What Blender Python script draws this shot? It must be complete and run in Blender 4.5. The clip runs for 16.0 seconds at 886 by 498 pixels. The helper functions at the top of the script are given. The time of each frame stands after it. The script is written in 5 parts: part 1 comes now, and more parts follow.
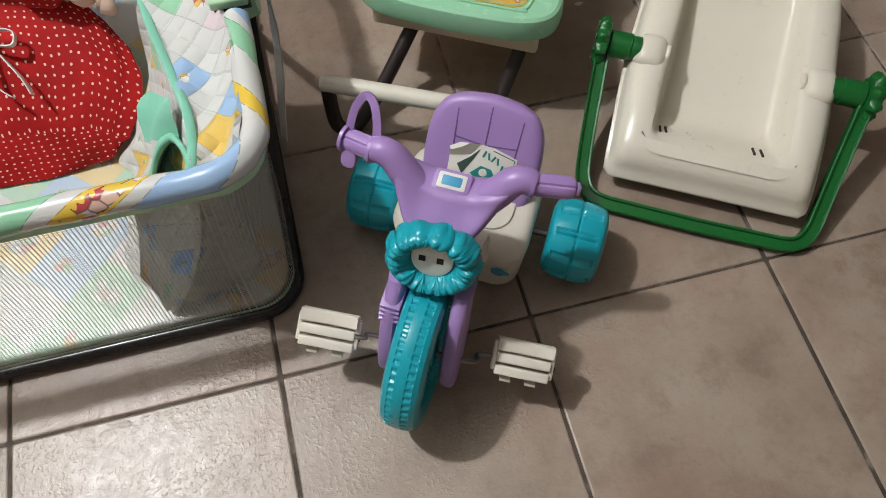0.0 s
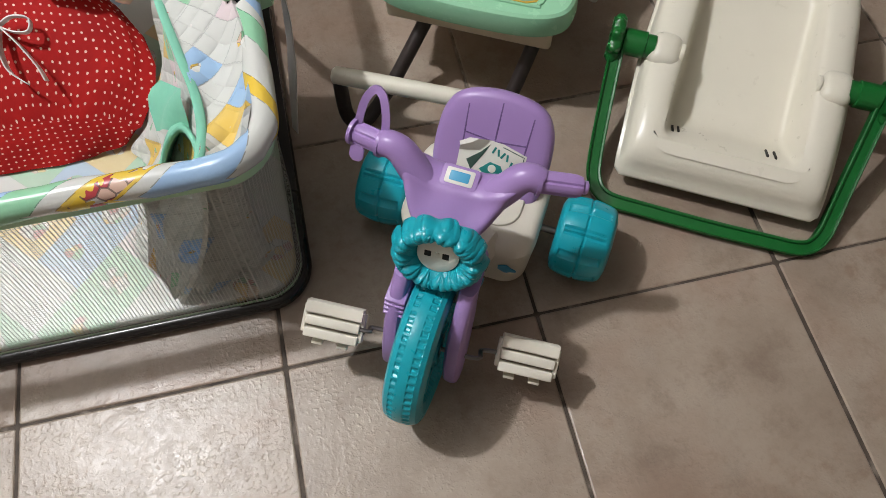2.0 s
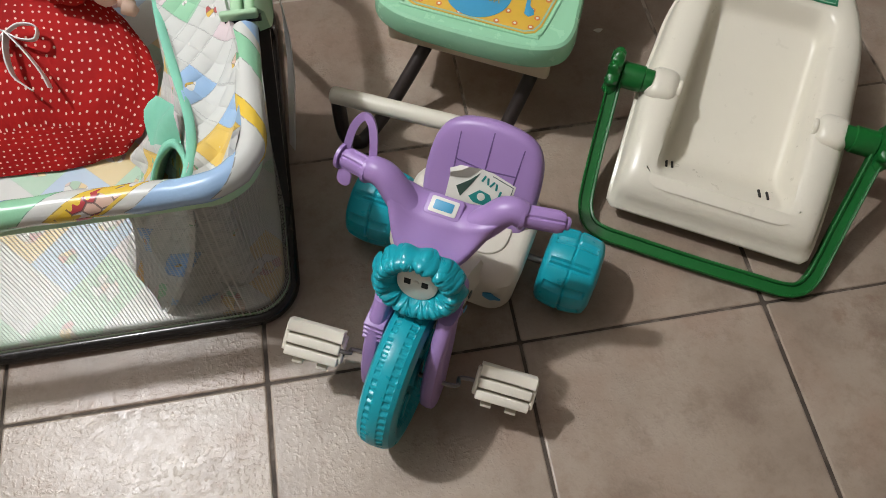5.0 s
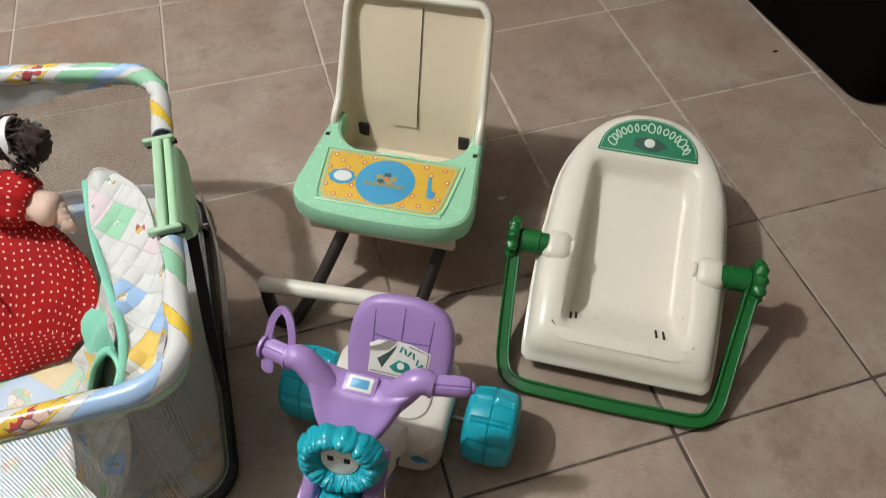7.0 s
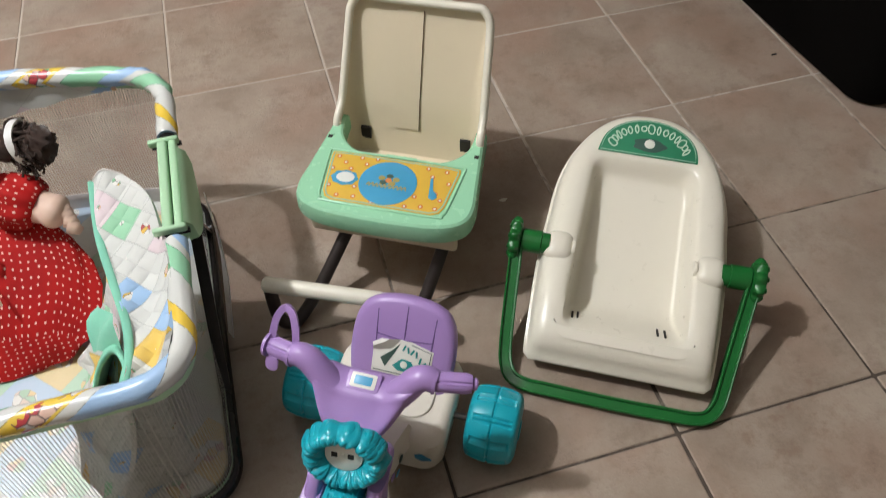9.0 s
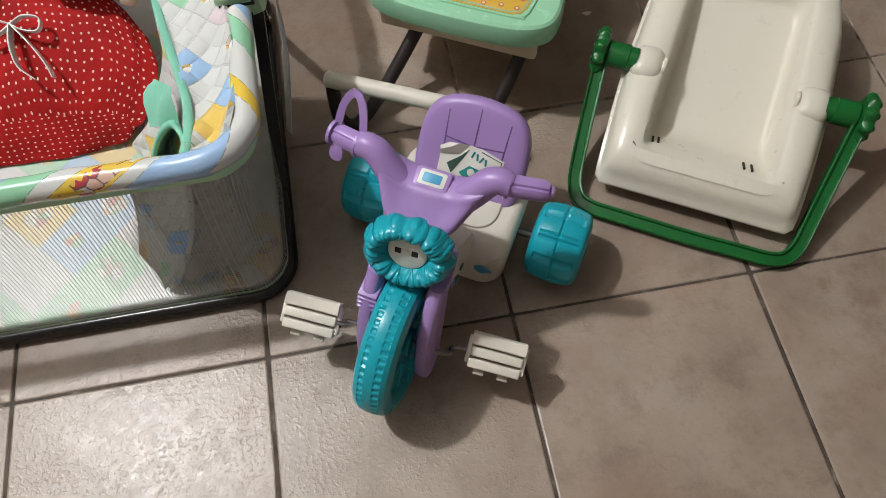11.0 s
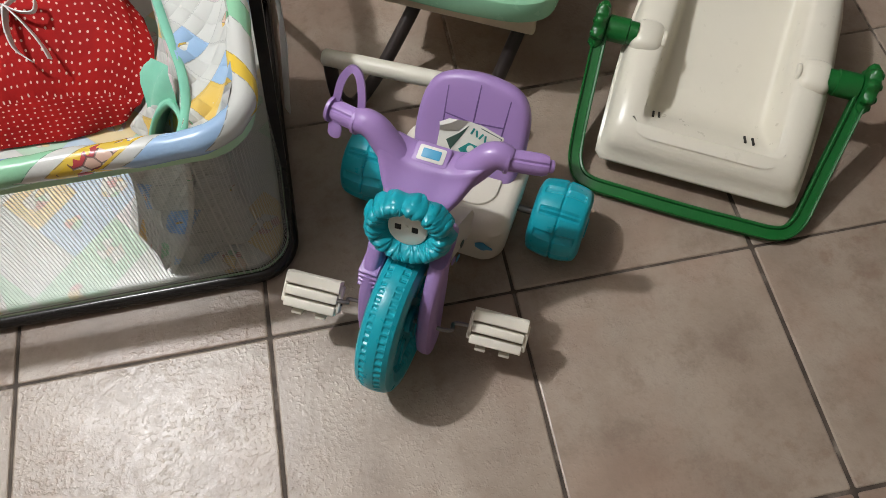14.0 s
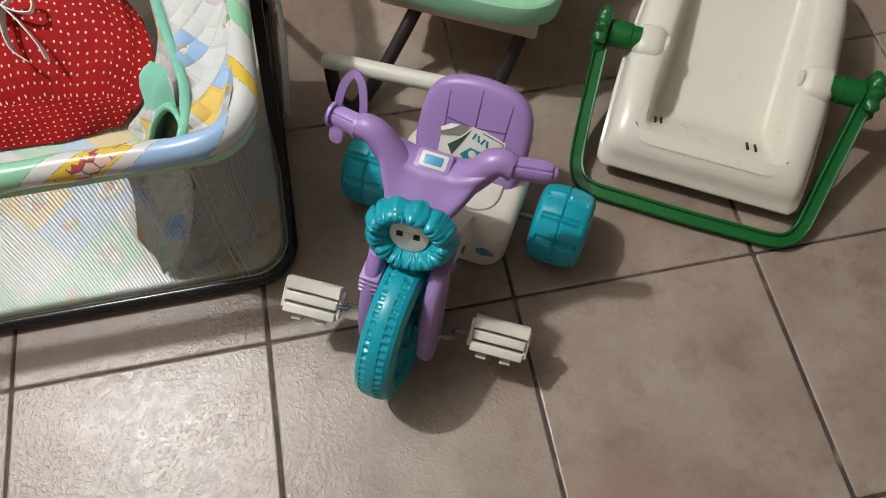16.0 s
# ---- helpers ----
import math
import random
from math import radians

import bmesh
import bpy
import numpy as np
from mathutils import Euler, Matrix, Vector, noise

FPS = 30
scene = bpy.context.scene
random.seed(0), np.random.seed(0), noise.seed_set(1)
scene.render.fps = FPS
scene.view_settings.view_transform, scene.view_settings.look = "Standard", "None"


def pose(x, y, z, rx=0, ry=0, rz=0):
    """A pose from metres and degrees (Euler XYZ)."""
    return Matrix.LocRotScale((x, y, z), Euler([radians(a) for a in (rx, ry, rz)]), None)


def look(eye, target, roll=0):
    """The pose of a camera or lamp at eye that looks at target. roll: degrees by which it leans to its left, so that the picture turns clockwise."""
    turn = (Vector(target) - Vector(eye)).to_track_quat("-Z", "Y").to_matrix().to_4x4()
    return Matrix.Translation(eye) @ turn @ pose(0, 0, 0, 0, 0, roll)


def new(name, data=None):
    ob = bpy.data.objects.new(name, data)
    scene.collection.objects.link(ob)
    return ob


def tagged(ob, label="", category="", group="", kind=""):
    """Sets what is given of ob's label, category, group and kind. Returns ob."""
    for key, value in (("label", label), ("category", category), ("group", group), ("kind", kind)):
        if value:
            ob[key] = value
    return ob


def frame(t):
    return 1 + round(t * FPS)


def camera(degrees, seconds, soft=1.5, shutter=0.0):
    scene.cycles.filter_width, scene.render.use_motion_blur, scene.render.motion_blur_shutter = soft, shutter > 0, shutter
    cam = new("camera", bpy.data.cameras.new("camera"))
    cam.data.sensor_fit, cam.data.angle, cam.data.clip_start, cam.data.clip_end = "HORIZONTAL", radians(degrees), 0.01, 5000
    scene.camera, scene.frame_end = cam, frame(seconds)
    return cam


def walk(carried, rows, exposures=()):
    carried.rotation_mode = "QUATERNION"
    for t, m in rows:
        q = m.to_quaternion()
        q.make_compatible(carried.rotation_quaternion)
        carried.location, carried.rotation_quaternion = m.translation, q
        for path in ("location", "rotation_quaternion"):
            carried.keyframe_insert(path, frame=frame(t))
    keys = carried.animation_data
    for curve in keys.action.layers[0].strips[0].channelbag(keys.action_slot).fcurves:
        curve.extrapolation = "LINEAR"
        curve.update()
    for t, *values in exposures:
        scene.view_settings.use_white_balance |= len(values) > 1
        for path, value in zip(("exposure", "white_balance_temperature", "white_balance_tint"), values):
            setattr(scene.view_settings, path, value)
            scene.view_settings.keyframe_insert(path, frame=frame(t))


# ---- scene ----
cam = camera(62.2, 16.0, soft=0.6, shutter=0.35)
PATH = [
    (0, (-0.205, -0.315, 0.901), (0.03, 0.556, -0.884), 0.6),
    (0.5, (-0.199, -0.316, 0.902), (0.023, 0.564, -0.879), 0.1),
    (1, (-0.199, -0.311, 0.903), (0.017, 0.56, -0.884), 0.5),
    (1.5, (-0.197, -0.312, 0.901), (0.008, 0.56, -0.886), 0.2),
    (2, (-0.197, -0.315, 0.901), (-0.001, 0.55, -0.891), -0.1),
    (2.5, (-0.196, -0.314, 0.903), (-0.017, 0.558, -0.888), 0.6),
    (3, (-0.186, -0.316, 0.902), (-0.038, 0.56, -0.889), 0.6),
    (5.5, (-0.148, -0.303, 0.931), (0.03, 0.598, -0.845), 0.8),
    (6, (-0.129, -0.318, 0.959), (0.106, 0.663, -0.769), 0.5),
    (6.5, (-0.109, -0.331, 0.985), (0.178, 0.772, -0.658), -0.4),
    (7, (-0.099, -0.331, 1.012), (0.225, 0.851, -0.569), -1.0),
    (7.5, (-0.094, -0.335, 1.025), (0.257, 0.908, -0.501), -1.7),
    (8, (-0.092, -0.341, 1.03), (0.254, 0.909, -0.493), -2.0),
    (8.5, (-0.095, -0.345, 1.027), (0.247, 0.902, -0.498), -2.2),
    (9, (-0.104, -0.346, 1.01), (0.221, 0.856, -0.555), -1.4),
    (9.5, (-0.116, -0.331, 0.98), (0.083, 0.73, -0.703), -3.2),
    (10, (-0.137, -0.336, 0.956), (0.016, 0.619, -0.795), -2.1),
    (10.2, (-0.146, -0.342, 0.944), (-0.009, 0.575, -0.828), -2.1),
    (12.3, (-0.148, -0.353, 0.922), (0.009, 0.519, -0.871), -0.9),
    (12.5, (-0.147, -0.351, 0.922), (-0.01, 0.506, -0.88), -2.2),
    (13, (-0.145, -0.352, 0.92), (-0.013, 0.495, -0.887), -2.7),
    (13.5, (-0.145, -0.355, 0.921), (-0.001, 0.503, -0.879), -2.1),
    (14, (-0.148, -0.358, 0.921), (-0.017, 0.502, -0.88), -2.6),
    (14.5, (-0.148, -0.357, 0.922), (-0.015, 0.508, -0.877), -2.4),
    (15, (-0.148, -0.35, 0.92), (-0.009, 0.503, -0.884), -1.9),
    (15.5, (-0.148, -0.346, 0.92), (-0.003, 0.511, -0.882), -1.5),
    (16, (-0.152, -0.345, 0.92), (-0.011, 0.507, -0.884), -1.6),
]
walk(cam, [(t, look(eye, target, roll)) for t, eye, target, roll in PATH],
     [(0, -0.05), (5.8, -0.05), (7.2, 0.12), (8.8, 0.12), (9.8, -0.02), (16, -0.07)])

# ---------------------------------------------------------------- light
world = bpy.data.worlds.new("room_air")
scene.world = world
world.use_nodes = True
world.node_tree.nodes["Background"].inputs[0].default_value = (1.0, 0.93, 0.84, 1)
world.node_tree.nodes["Background"].inputs[1].default_value = 0.006
scene.view_settings.exposure = 0.0

lamp = bpy.data.lights.new("ceiling_lamp", "POINT")
lamp.energy, lamp.color, lamp.shadow_soft_size = 192, (0.97, 0.985, 1.01), 0.052
lamp_ob = new("ceiling_lamp", lamp)
lamp_ob.location = (-1.38, 0.66, 2.62)


# ---------------------------------------------------------------- node helpers
class Nodes:
    """A short way to write node trees."""

    def __init__(self, name):
        self.mat = bpy.data.materials.new(name)
        self.mat.use_nodes = True
        self.tree = self.mat.node_tree
        self.bsdf = self.tree.nodes["Principled BSDF"]

    def add(self, kind, ins=None, operation="", feature="", noise_dimensions="", voronoi_dimensions=""):
        n = self.tree.nodes.new("ShaderNode" + kind)
        if operation:
            n.operation = operation
        if feature:
            n.feature = feature
        if noise_dimensions:
            n.noise_dimensions = noise_dimensions
        if voronoi_dimensions:
            n.voronoi_dimensions = voronoi_dimensions
        for key, value in (ins or {}).items():
            self.put(n.inputs[key], value)
        return n

    def put(self, socket, value):
        if isinstance(value, bpy.types.NodeSocket):
            self.tree.links.new(value, socket)
        elif isinstance(value, bpy.types.Node):
            self.tree.links.new(value.outputs[0], socket)
        else:
            socket.default_value = value

    def math(self, op, a, b=0.0):
        n = self.add("Math", operation=op)
        self.put(n.inputs[0], a)
        self.put(n.inputs[1], b)
        return n.outputs[0]

    def mix(self, f, a, b):
        n = self.add("MixRGB")
        self.put(n.inputs[0], f)
        self.put(n.inputs[1], a if not isinstance(a, tuple) else (*a[:3], 1))
        self.put(n.inputs[2], b if not isinstance(b, tuple) else (*b[:3], 1))
        return n.outputs[0]

    def ramp(self, f, stops, mode="LINEAR"):
        n = self.add("ValToRGB")
        n.color_ramp.interpolation = mode
        els = n.color_ramp.elements
        while len(els) < len(stops):
            els.new(0.5)
        for e, (p, c) in zip(els, stops):
            e.position = p
            e.color = (*c, 1) if isinstance(c, tuple) else (c, c, c, 1)
        self.put(n.inputs[0], f)
        return n.outputs[0]

    def noise(self, vec, scale, detail=4.0, rough=0.55):
        n = self.add("TexNoise", {"Scale": scale, "Detail": detail, "Roughness": rough})
        self.put(n.inputs["Vector"], vec)
        return n.outputs[0]

    def bump(self, height, strength, dist, normal=None):
        n = self.add("Bump", {"Strength": strength, "Distance": dist})
        self.put(n.inputs["Height"], height)
        if normal is not None:
            self.put(n.inputs["Normal"], normal)
        return n.outputs[0]

    def done(self, **ins):
        for key, value in ins.items():
            name = {"color": "Base Color", "rough": "Roughness", "normal": "Normal", "metal": "Metallic", "alpha": "Alpha",
                    "spec": "Specular IOR Level", "coat": "Coat Weight", "sheen": "Sheen Weight", "sss": "Subsurface Weight"}[key]
            if isinstance(value, tuple):
                value = (*value[:3], 1)
            self.put(self.bsdf.inputs[name], value)
        return self.mat

    def place(self, kind="Object"):
        return self.add("TexCoord").outputs[kind]


def plastic(name, color, rough=0.32, worn=0.12, dirt=(0.25, 0.2, 0.14)):
    """Moulded toy plastic: faint mottling, handling dirt and a soft orange-peel relief."""
    n = Nodes(name)
    at = n.place()
    big = n.noise(at, 22.0, 5.0)
    fine = n.noise(at, 260.0, 3.0)
    tone = n.mix(n.ramp(big, [(0.3, 0.0), (0.75, worn)]), color, tuple(c * 0.78 for c in color))
    tone = n.mix(n.ramp(n.noise(at, 9.0, 8.0, 0.7), [(0.58, 0.0), (0.85, worn * 1.6)]), tone, dirt)
    r = n.math("ADD", n.math("MULTIPLY", n.noise(at, 60.0, 6.0), 0.22), rough - 0.1)
    return n.done(color=tone, rough=r, normal=n.bump(fine, 0.08, 0.0006), sss=0.0)


# ---------------------------------------------------------------- materials
PURPLE = plastic("lilac_plastic", (0.37, 0.235, 0.52), 0.36)
PURPLE_SHADE = plastic("lilac_groove_shade", (0.15, 0.085, 0.24), 0.5)
TEAL = plastic("teal_plastic", (0.008, 0.35, 0.43), 0.30)
WHITE = plastic("white_plastic", (0.70, 0.66, 0.57), 0.36, 0.10)
CREAM = plastic("cream_plastic", (0.72, 0.63, 0.46), 0.33, 0.08)
PEDAL = plastic("ivory_plastic", (0.76, 0.72, 0.62), 0.42, 0.14)
IVORY = plastic("shell_plastic", (0.745, 0.71, 0.60), 0.30, 0.06)
GREEN = plastic("green_plastic", (0.006, 0.125, 0.022), 0.33, 0.10, (0.05, 0.07, 0.03))
MINT = plastic("mint_plastic", (0.32, 0.64, 0.41), 0.24, 0.02)
HINGE = plastic("pale_green_plastic", (0.40, 0.63, 0.40), 0.40, 0.10)
BLACK = plastic("black_tube", (0.016, 0.014, 0.014), 0.22, 0.3, (0.06, 0.05, 0.045))
BROWNTUBE = plastic("dark_brown_tube", (0.028, 0.02, 0.018), 0.38, 0.3, (0.08, 0.06, 0.05))
SEAM_SHADE = plastic("shaded_gap", (0.16, 0.10, 0.06), 0.6, 0.1)
# near-black: painted shade of holes and slots, also plain dark bits
DARK = plastic("hole_shade_black", (0.012, 0.01, 0.008), 0.7, 0.1)
STEEL = Nodes("steel_crank").done(color=(0.25, 0.24, 0.24), rough=0.35, metal=1.0)


def flat_print(name, color, rough=0.35):
    n = Nodes(name)
    at = n.place()
    return n.done(color=n.mix(n.ramp(n.noise(at, 60.0, 5.0), [(0.4, 0.0), (0.8, 0.2)]), color, tuple(c * 0.7 for c in color)), rough=rough)


STICKER = flat_print("sticker_paper", (0.74, 0.73, 0.66), 0.4)
INK_TEAL = flat_print("teal_print", (0.02, 0.26, 0.24))
INK_DARK = flat_print("dark_print", (0.05, 0.10, 0.08))
INK_BLUE = flat_print("blue_print", (0.06, 0.33, 0.55))
INK_GREEN = flat_print("green_print", (0.03, 0.22, 0.11))
INK_PALE = flat_print("pale_green_print", (0.33, 0.52, 0.38))
INK_CREAM = flat_print("cream_print", (0.58, 0.70, 0.56))
INK_GOLD = flat_print("gold_print", (0.42, 0.33, 0.10))
INK_ORANGE = flat_print("orange_print", (0.66, 0.22, 0.06))
INK_YELLOW = flat_print("yellow_print", (0.72, 0.45, 0.06))
INK_WHITE = flat_print("white_print", (0.75, 0.76, 0.72))


def tile_material():
    n = Nodes("stone_look_tile")
    at = n.place()
    rnd = n.add("ObjectInfo").outputs["Random"]
    shift = n.add("CombineXYZ", {"X": n.math("MULTIPLY", rnd, 37.0), "Y": n.math("MULTIPLY", rnd, 91.0), "Z": n.math("MULTIPLY", rnd, 13.0)})
    vec = n.add("VectorMath", operation="ADD")
    n.put(vec.inputs[0], at)
    n.put(vec.inputs[1], shift.outputs[0])
    vec = vec.outputs[0]
    cloud = n.noise(vec, 7.0, 6.0, 0.6)
    warm = n.noise(vec, 4.2, 3.0, 0.5)
    speck = n.noise(vec, 140.0, 3.0, 0.6)
    base = n.ramp(cloud, [(0.28, (0.255, 0.196, 0.150)), (0.5, (0.346, 0.277, 0.217)), (0.72, (0.412, 0.346, 0.280))])
    base = n.mix(n.ramp(warm, [(0.48, 0.0), (0.70, 0.70)]), base, (0.318, 0.200, 0.144))
    smear = n.noise(vec, 16.0, 8.0, 0.72)
    base = n.mix(n.ramp(smear, [(0.52, 0.0), (0.70, 0.58)]), base, (0.185, 0.132, 0.098))
    blotch = n.math("MULTIPLY", n.ramp(n.noise(vec, 46.0, 7.0, 0.68), [(0.50, 0.0), (0.66, 1.0)]), n.ramp(n.noise(vec, 5.5, 3.0), [(0.44, 0.0), (0.64, 0.55)]))
    base = n.mix(blotch, base, (0.215, 0.135, 0.095))
    base = n.mix(n.ramp(speck, [(0.5, 0.0), (0.8, 0.2)]), base, (0.18, 0.14, 0.11))
    base = n.mix(n.math("MULTIPLY", n.math("SUBTRACT", rnd, 0.5), 0.22), base, (0.40, 0.35, 0.30))
    # slate-like relief: flakes with stepped edges, pits, fine grain
    warp = n.add("VectorMath", operation="SCALE")
    n.put(warp.inputs[0], n.add("TexNoise", {"Vector": vec, "Scale": 18.0, "Detail": 3.0}).outputs["Color"])
    warp.inputs["Scale"].default_value = 0.035
    wv = n.add("VectorMath", operation="ADD")
    n.put(wv.inputs[0], vec)
    n.put(wv.inputs[1], warp.outputs[0])
    vor = n.add("TexVoronoi", {"Scale": 13.0}, feature="F1")
    n.put(vor.inputs["Vector"], wv.outputs[0])
    flakes = n.add("SeparateColor", {"Color": vor.outputs["Color"]}).outputs[0]
    mid = n.noise(wv.outputs[0], 75.0, 5.0, 0.60)
    lumps = n.noise(vec, 185.0, 1.5, 0.5)
    sparse = n.ramp(n.noise(vec, 5.0, 2.0), [(0.60, 0.0), (0.66, 1.0)])
    crack = n.math("MULTIPLY", n.ramp(n.noise(vec, 9.0, 8.0, 0.72), [(0.488, 0.0), (0.5, 1.0), (0.512, 0.0)]), sparse)
    normal = n.bump(n.math("MULTIPLY", flakes, 0.5), 0.16, 0.0012)
    wrinkle = n.noise(wv.outputs[0], 150.0, 3.0, 0.5)
    normal = n.bump(mid, 0.22, 0.0022, normal)
    normal = n.bump(n.math("MULTIPLY", n.ramp(wrinkle, [(0.52, 0.0), (0.66, 1.0)]), n.ramp(n.noise(vec, 11.0, 3.0), [(0.45, 0.0), (0.65, 1.0)])), 0.20, 0.0014, normal)
    pits = n.ramp(lumps, [(0.52, 0.0), (0.80, 1.0)])
    pits = n.math("MULTIPLY", pits, n.ramp(n.noise(vec, 14.0, 3.0), [(0.36, 0.25), (0.62, 1.0)]))
    normal = n.bump(pits, 0.34, 0.0014, normal)
    normal = n.bump(crack, 0.4, -0.0012, normal)
    rough = n.ramp(mid, [(0.3, 0.32), (0.7, 0.43)])
    return n.done(color=base, rough=rough, normal=normal, spec=0.66)


TILE = tile_material()


def grout_material():
    n = Nodes("cement_grout")
    at = n.place()
    a = n.noise(at, 30.0, 6.0)
    # paler joints away from the toys, graded along y
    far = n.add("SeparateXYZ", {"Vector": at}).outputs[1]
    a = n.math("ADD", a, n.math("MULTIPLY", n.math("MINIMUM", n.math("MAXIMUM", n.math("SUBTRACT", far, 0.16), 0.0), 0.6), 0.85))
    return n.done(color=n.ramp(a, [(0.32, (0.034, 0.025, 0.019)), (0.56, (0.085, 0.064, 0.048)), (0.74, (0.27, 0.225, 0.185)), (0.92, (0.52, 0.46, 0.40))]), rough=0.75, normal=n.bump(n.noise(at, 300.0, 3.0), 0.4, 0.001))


GROUT = grout_material()


def patch_fabric(name, size, quilted=False, plain=0.55, motif=0.2, fade=0.0, warp=0.0, outline=0.5):
    """Printed nursery cotton: diamonds of white, mint, yellow, sky and pale pink, thin dashed outlines, busy little motifs on the coloured ones."""
    n = Nodes(name)
    uv = n.place("UV")
    turn = n.add("Mapping", {"Rotation": (0, 0, radians(45)), "Scale": (1 / size, 1 / size, 1)})
    off = n.add("VectorMath", operation="SCALE")
    n.put(off.inputs[0], n.add("TexNoise", {"Vector": uv, "Scale": 13.0, "Detail": 1.0}).outputs["Color"])
    off.inputs["Scale"].default_value = warp
    bent = n.add("VectorMath", operation="ADD")
    n.put(bent.inputs[0], uv)
    n.put(bent.inputs[1], off.outputs[0])
    n.put(turn.inputs["Vector"], bent.outputs[0])
    cell = n.add("VectorMath", operation="FLOOR")
    n.put(cell.inputs[0], turn.outputs[0])
    frac = n.add("VectorMath", operation="FRACTION")
    n.put(frac.inputs[0], turn.outputs[0])
    pick = n.add("TexWhiteNoise", noise_dimensions="2D")
    n.put(pick.inputs["Vector"], cell.outputs[0])
    p = plain
    step = (1 - p) / 4
    tone = n.ramp(pick.outputs["Value"], [(0.0, (0.62, 0.63, 0.60)), (p, (0.27, 0.60, 0.36)), (p + step, (0.76, 0.50, 0.05)), (p + 2 * step, (0.30, 0.50, 0.76)), (p + 3 * step, (0.70, 0.58, 0.61))], "CONSTANT")
    weave = n.noise(uv, 900.0, 2.0)
    soft = n.noise(uv, 26.0, 4.0)
    tone = n.mix(n.ramp(soft, [(0.35, 0.0), (0.8, 0.14)]), tone, (0.60, 0.61, 0.58))
    # motifs: small patches of print ink with drawn contours
    mid = n.add("VectorMath", operation="SUBTRACT")
    n.put(mid.inputs[0], frac.outputs[0])
    mid.inputs[1].default_value = (0.5, 0.5, 0.0)
    flat = n.add("SeparateXYZ", {"Vector": mid.outputs[0]})
    fx, fy = flat.outputs[0], flat.outputs[1]
    dist = n.math("SQRT", n.math("ADD", n.math("MULTIPLY", fx, fx), n.math("MULTIPLY", fy, fy)))
    lobes = n.math("MULTIPLY", n.math("SUBTRACT", n.noise(uv, 1.6 / size, 2.0), 0.5), 0.7)
    inside = n.math("MULTIPLY", n.math("LESS_THAN", n.math("ADD", dist, lobes), motif), n.math("GREATER_THAN", pick.outputs["Value"], plain * 0.72))
    ink = n.add("TexVoronoi", {"Scale": 5.5 / size}, voronoi_dimensions="2D")
    n.put(ink.inputs["Vector"], bent.outputs[0])
    rim = n.add("TexVoronoi", {"Scale": 5.5 / size}, feature="DISTANCE_TO_EDGE", voronoi_dimensions="2D")
    n.put(rim.inputs["Vector"], bent.outputs[0])
    hue = n.add("SeparateColor", {"Color": ink.outputs["Color"]}).outputs[1]
    art = n.ramp(hue, [(0.0, (0.74, 0.47, 0.05)), (0.28, (0.20, 0.48, 0.26)), (0.46, (0.74, 0.72, 0.68)), (0.74, (0.50, 0.07, 0.07)), (0.84, (0.68, 0.46, 0.34))], "CONSTANT")
    art = n.mix(n.math("MULTIPLY", n.math("LESS_THAN", rim.outputs["Distance"], 0.055), 0.7), art, (0.09, 0.07, 0.07))
    tone = n.mix(inside, tone, art)
    # dashed outlines between the patches
    edge = n.math("MAXIMUM", n.math("ABSOLUTE", fx), n.math("ABSOLUTE", fy))
    dash = n.math("GREATER_THAN", n.math("SINE", n.math("MULTIPLY", n.math("ADD", fx, fy), 42.0)), -0.45)
    line = n.math("MULTIPLY", n.math("MULTIPLY", n.math("GREATER_THAN", edge, 0.5 - 0.0007 / size), dash), outline)
    tone = n.mix(line, tone, (0.12, 0.13, 0.14))
    tone = n.mix(fade, tone, (0.54, 0.55, 0.52))
    normal = n.bump(weave, 0.25, 0.0006)
    if quilted:
        q = n.add("Mapping", {"Rotation": (0, 0, radians(45)), "Scale": (math.pi / 0.021, math.pi / 0.021, 1)})
        n.put(q.inputs["Vector"], uv)
        sep = n.add("SeparateXYZ", {"Vector": q.outputs[0]})
        puff = n.math("POWER", n.math("ABSOLUTE", n.math("MULTIPLY", n.math("SINE", sep.outputs[0]), n.math("SINE", sep.outputs[1]))), 0.6)
        normal = n.bump(puff, 0.55, 0.005, normal)
    normal = n.bump(soft, 0.35, 0.004, normal)
    return n.done(color=tone, rough=0.85 if quilted else 0.30, normal=normal, sheen=0.2 if quilted else 0.0)


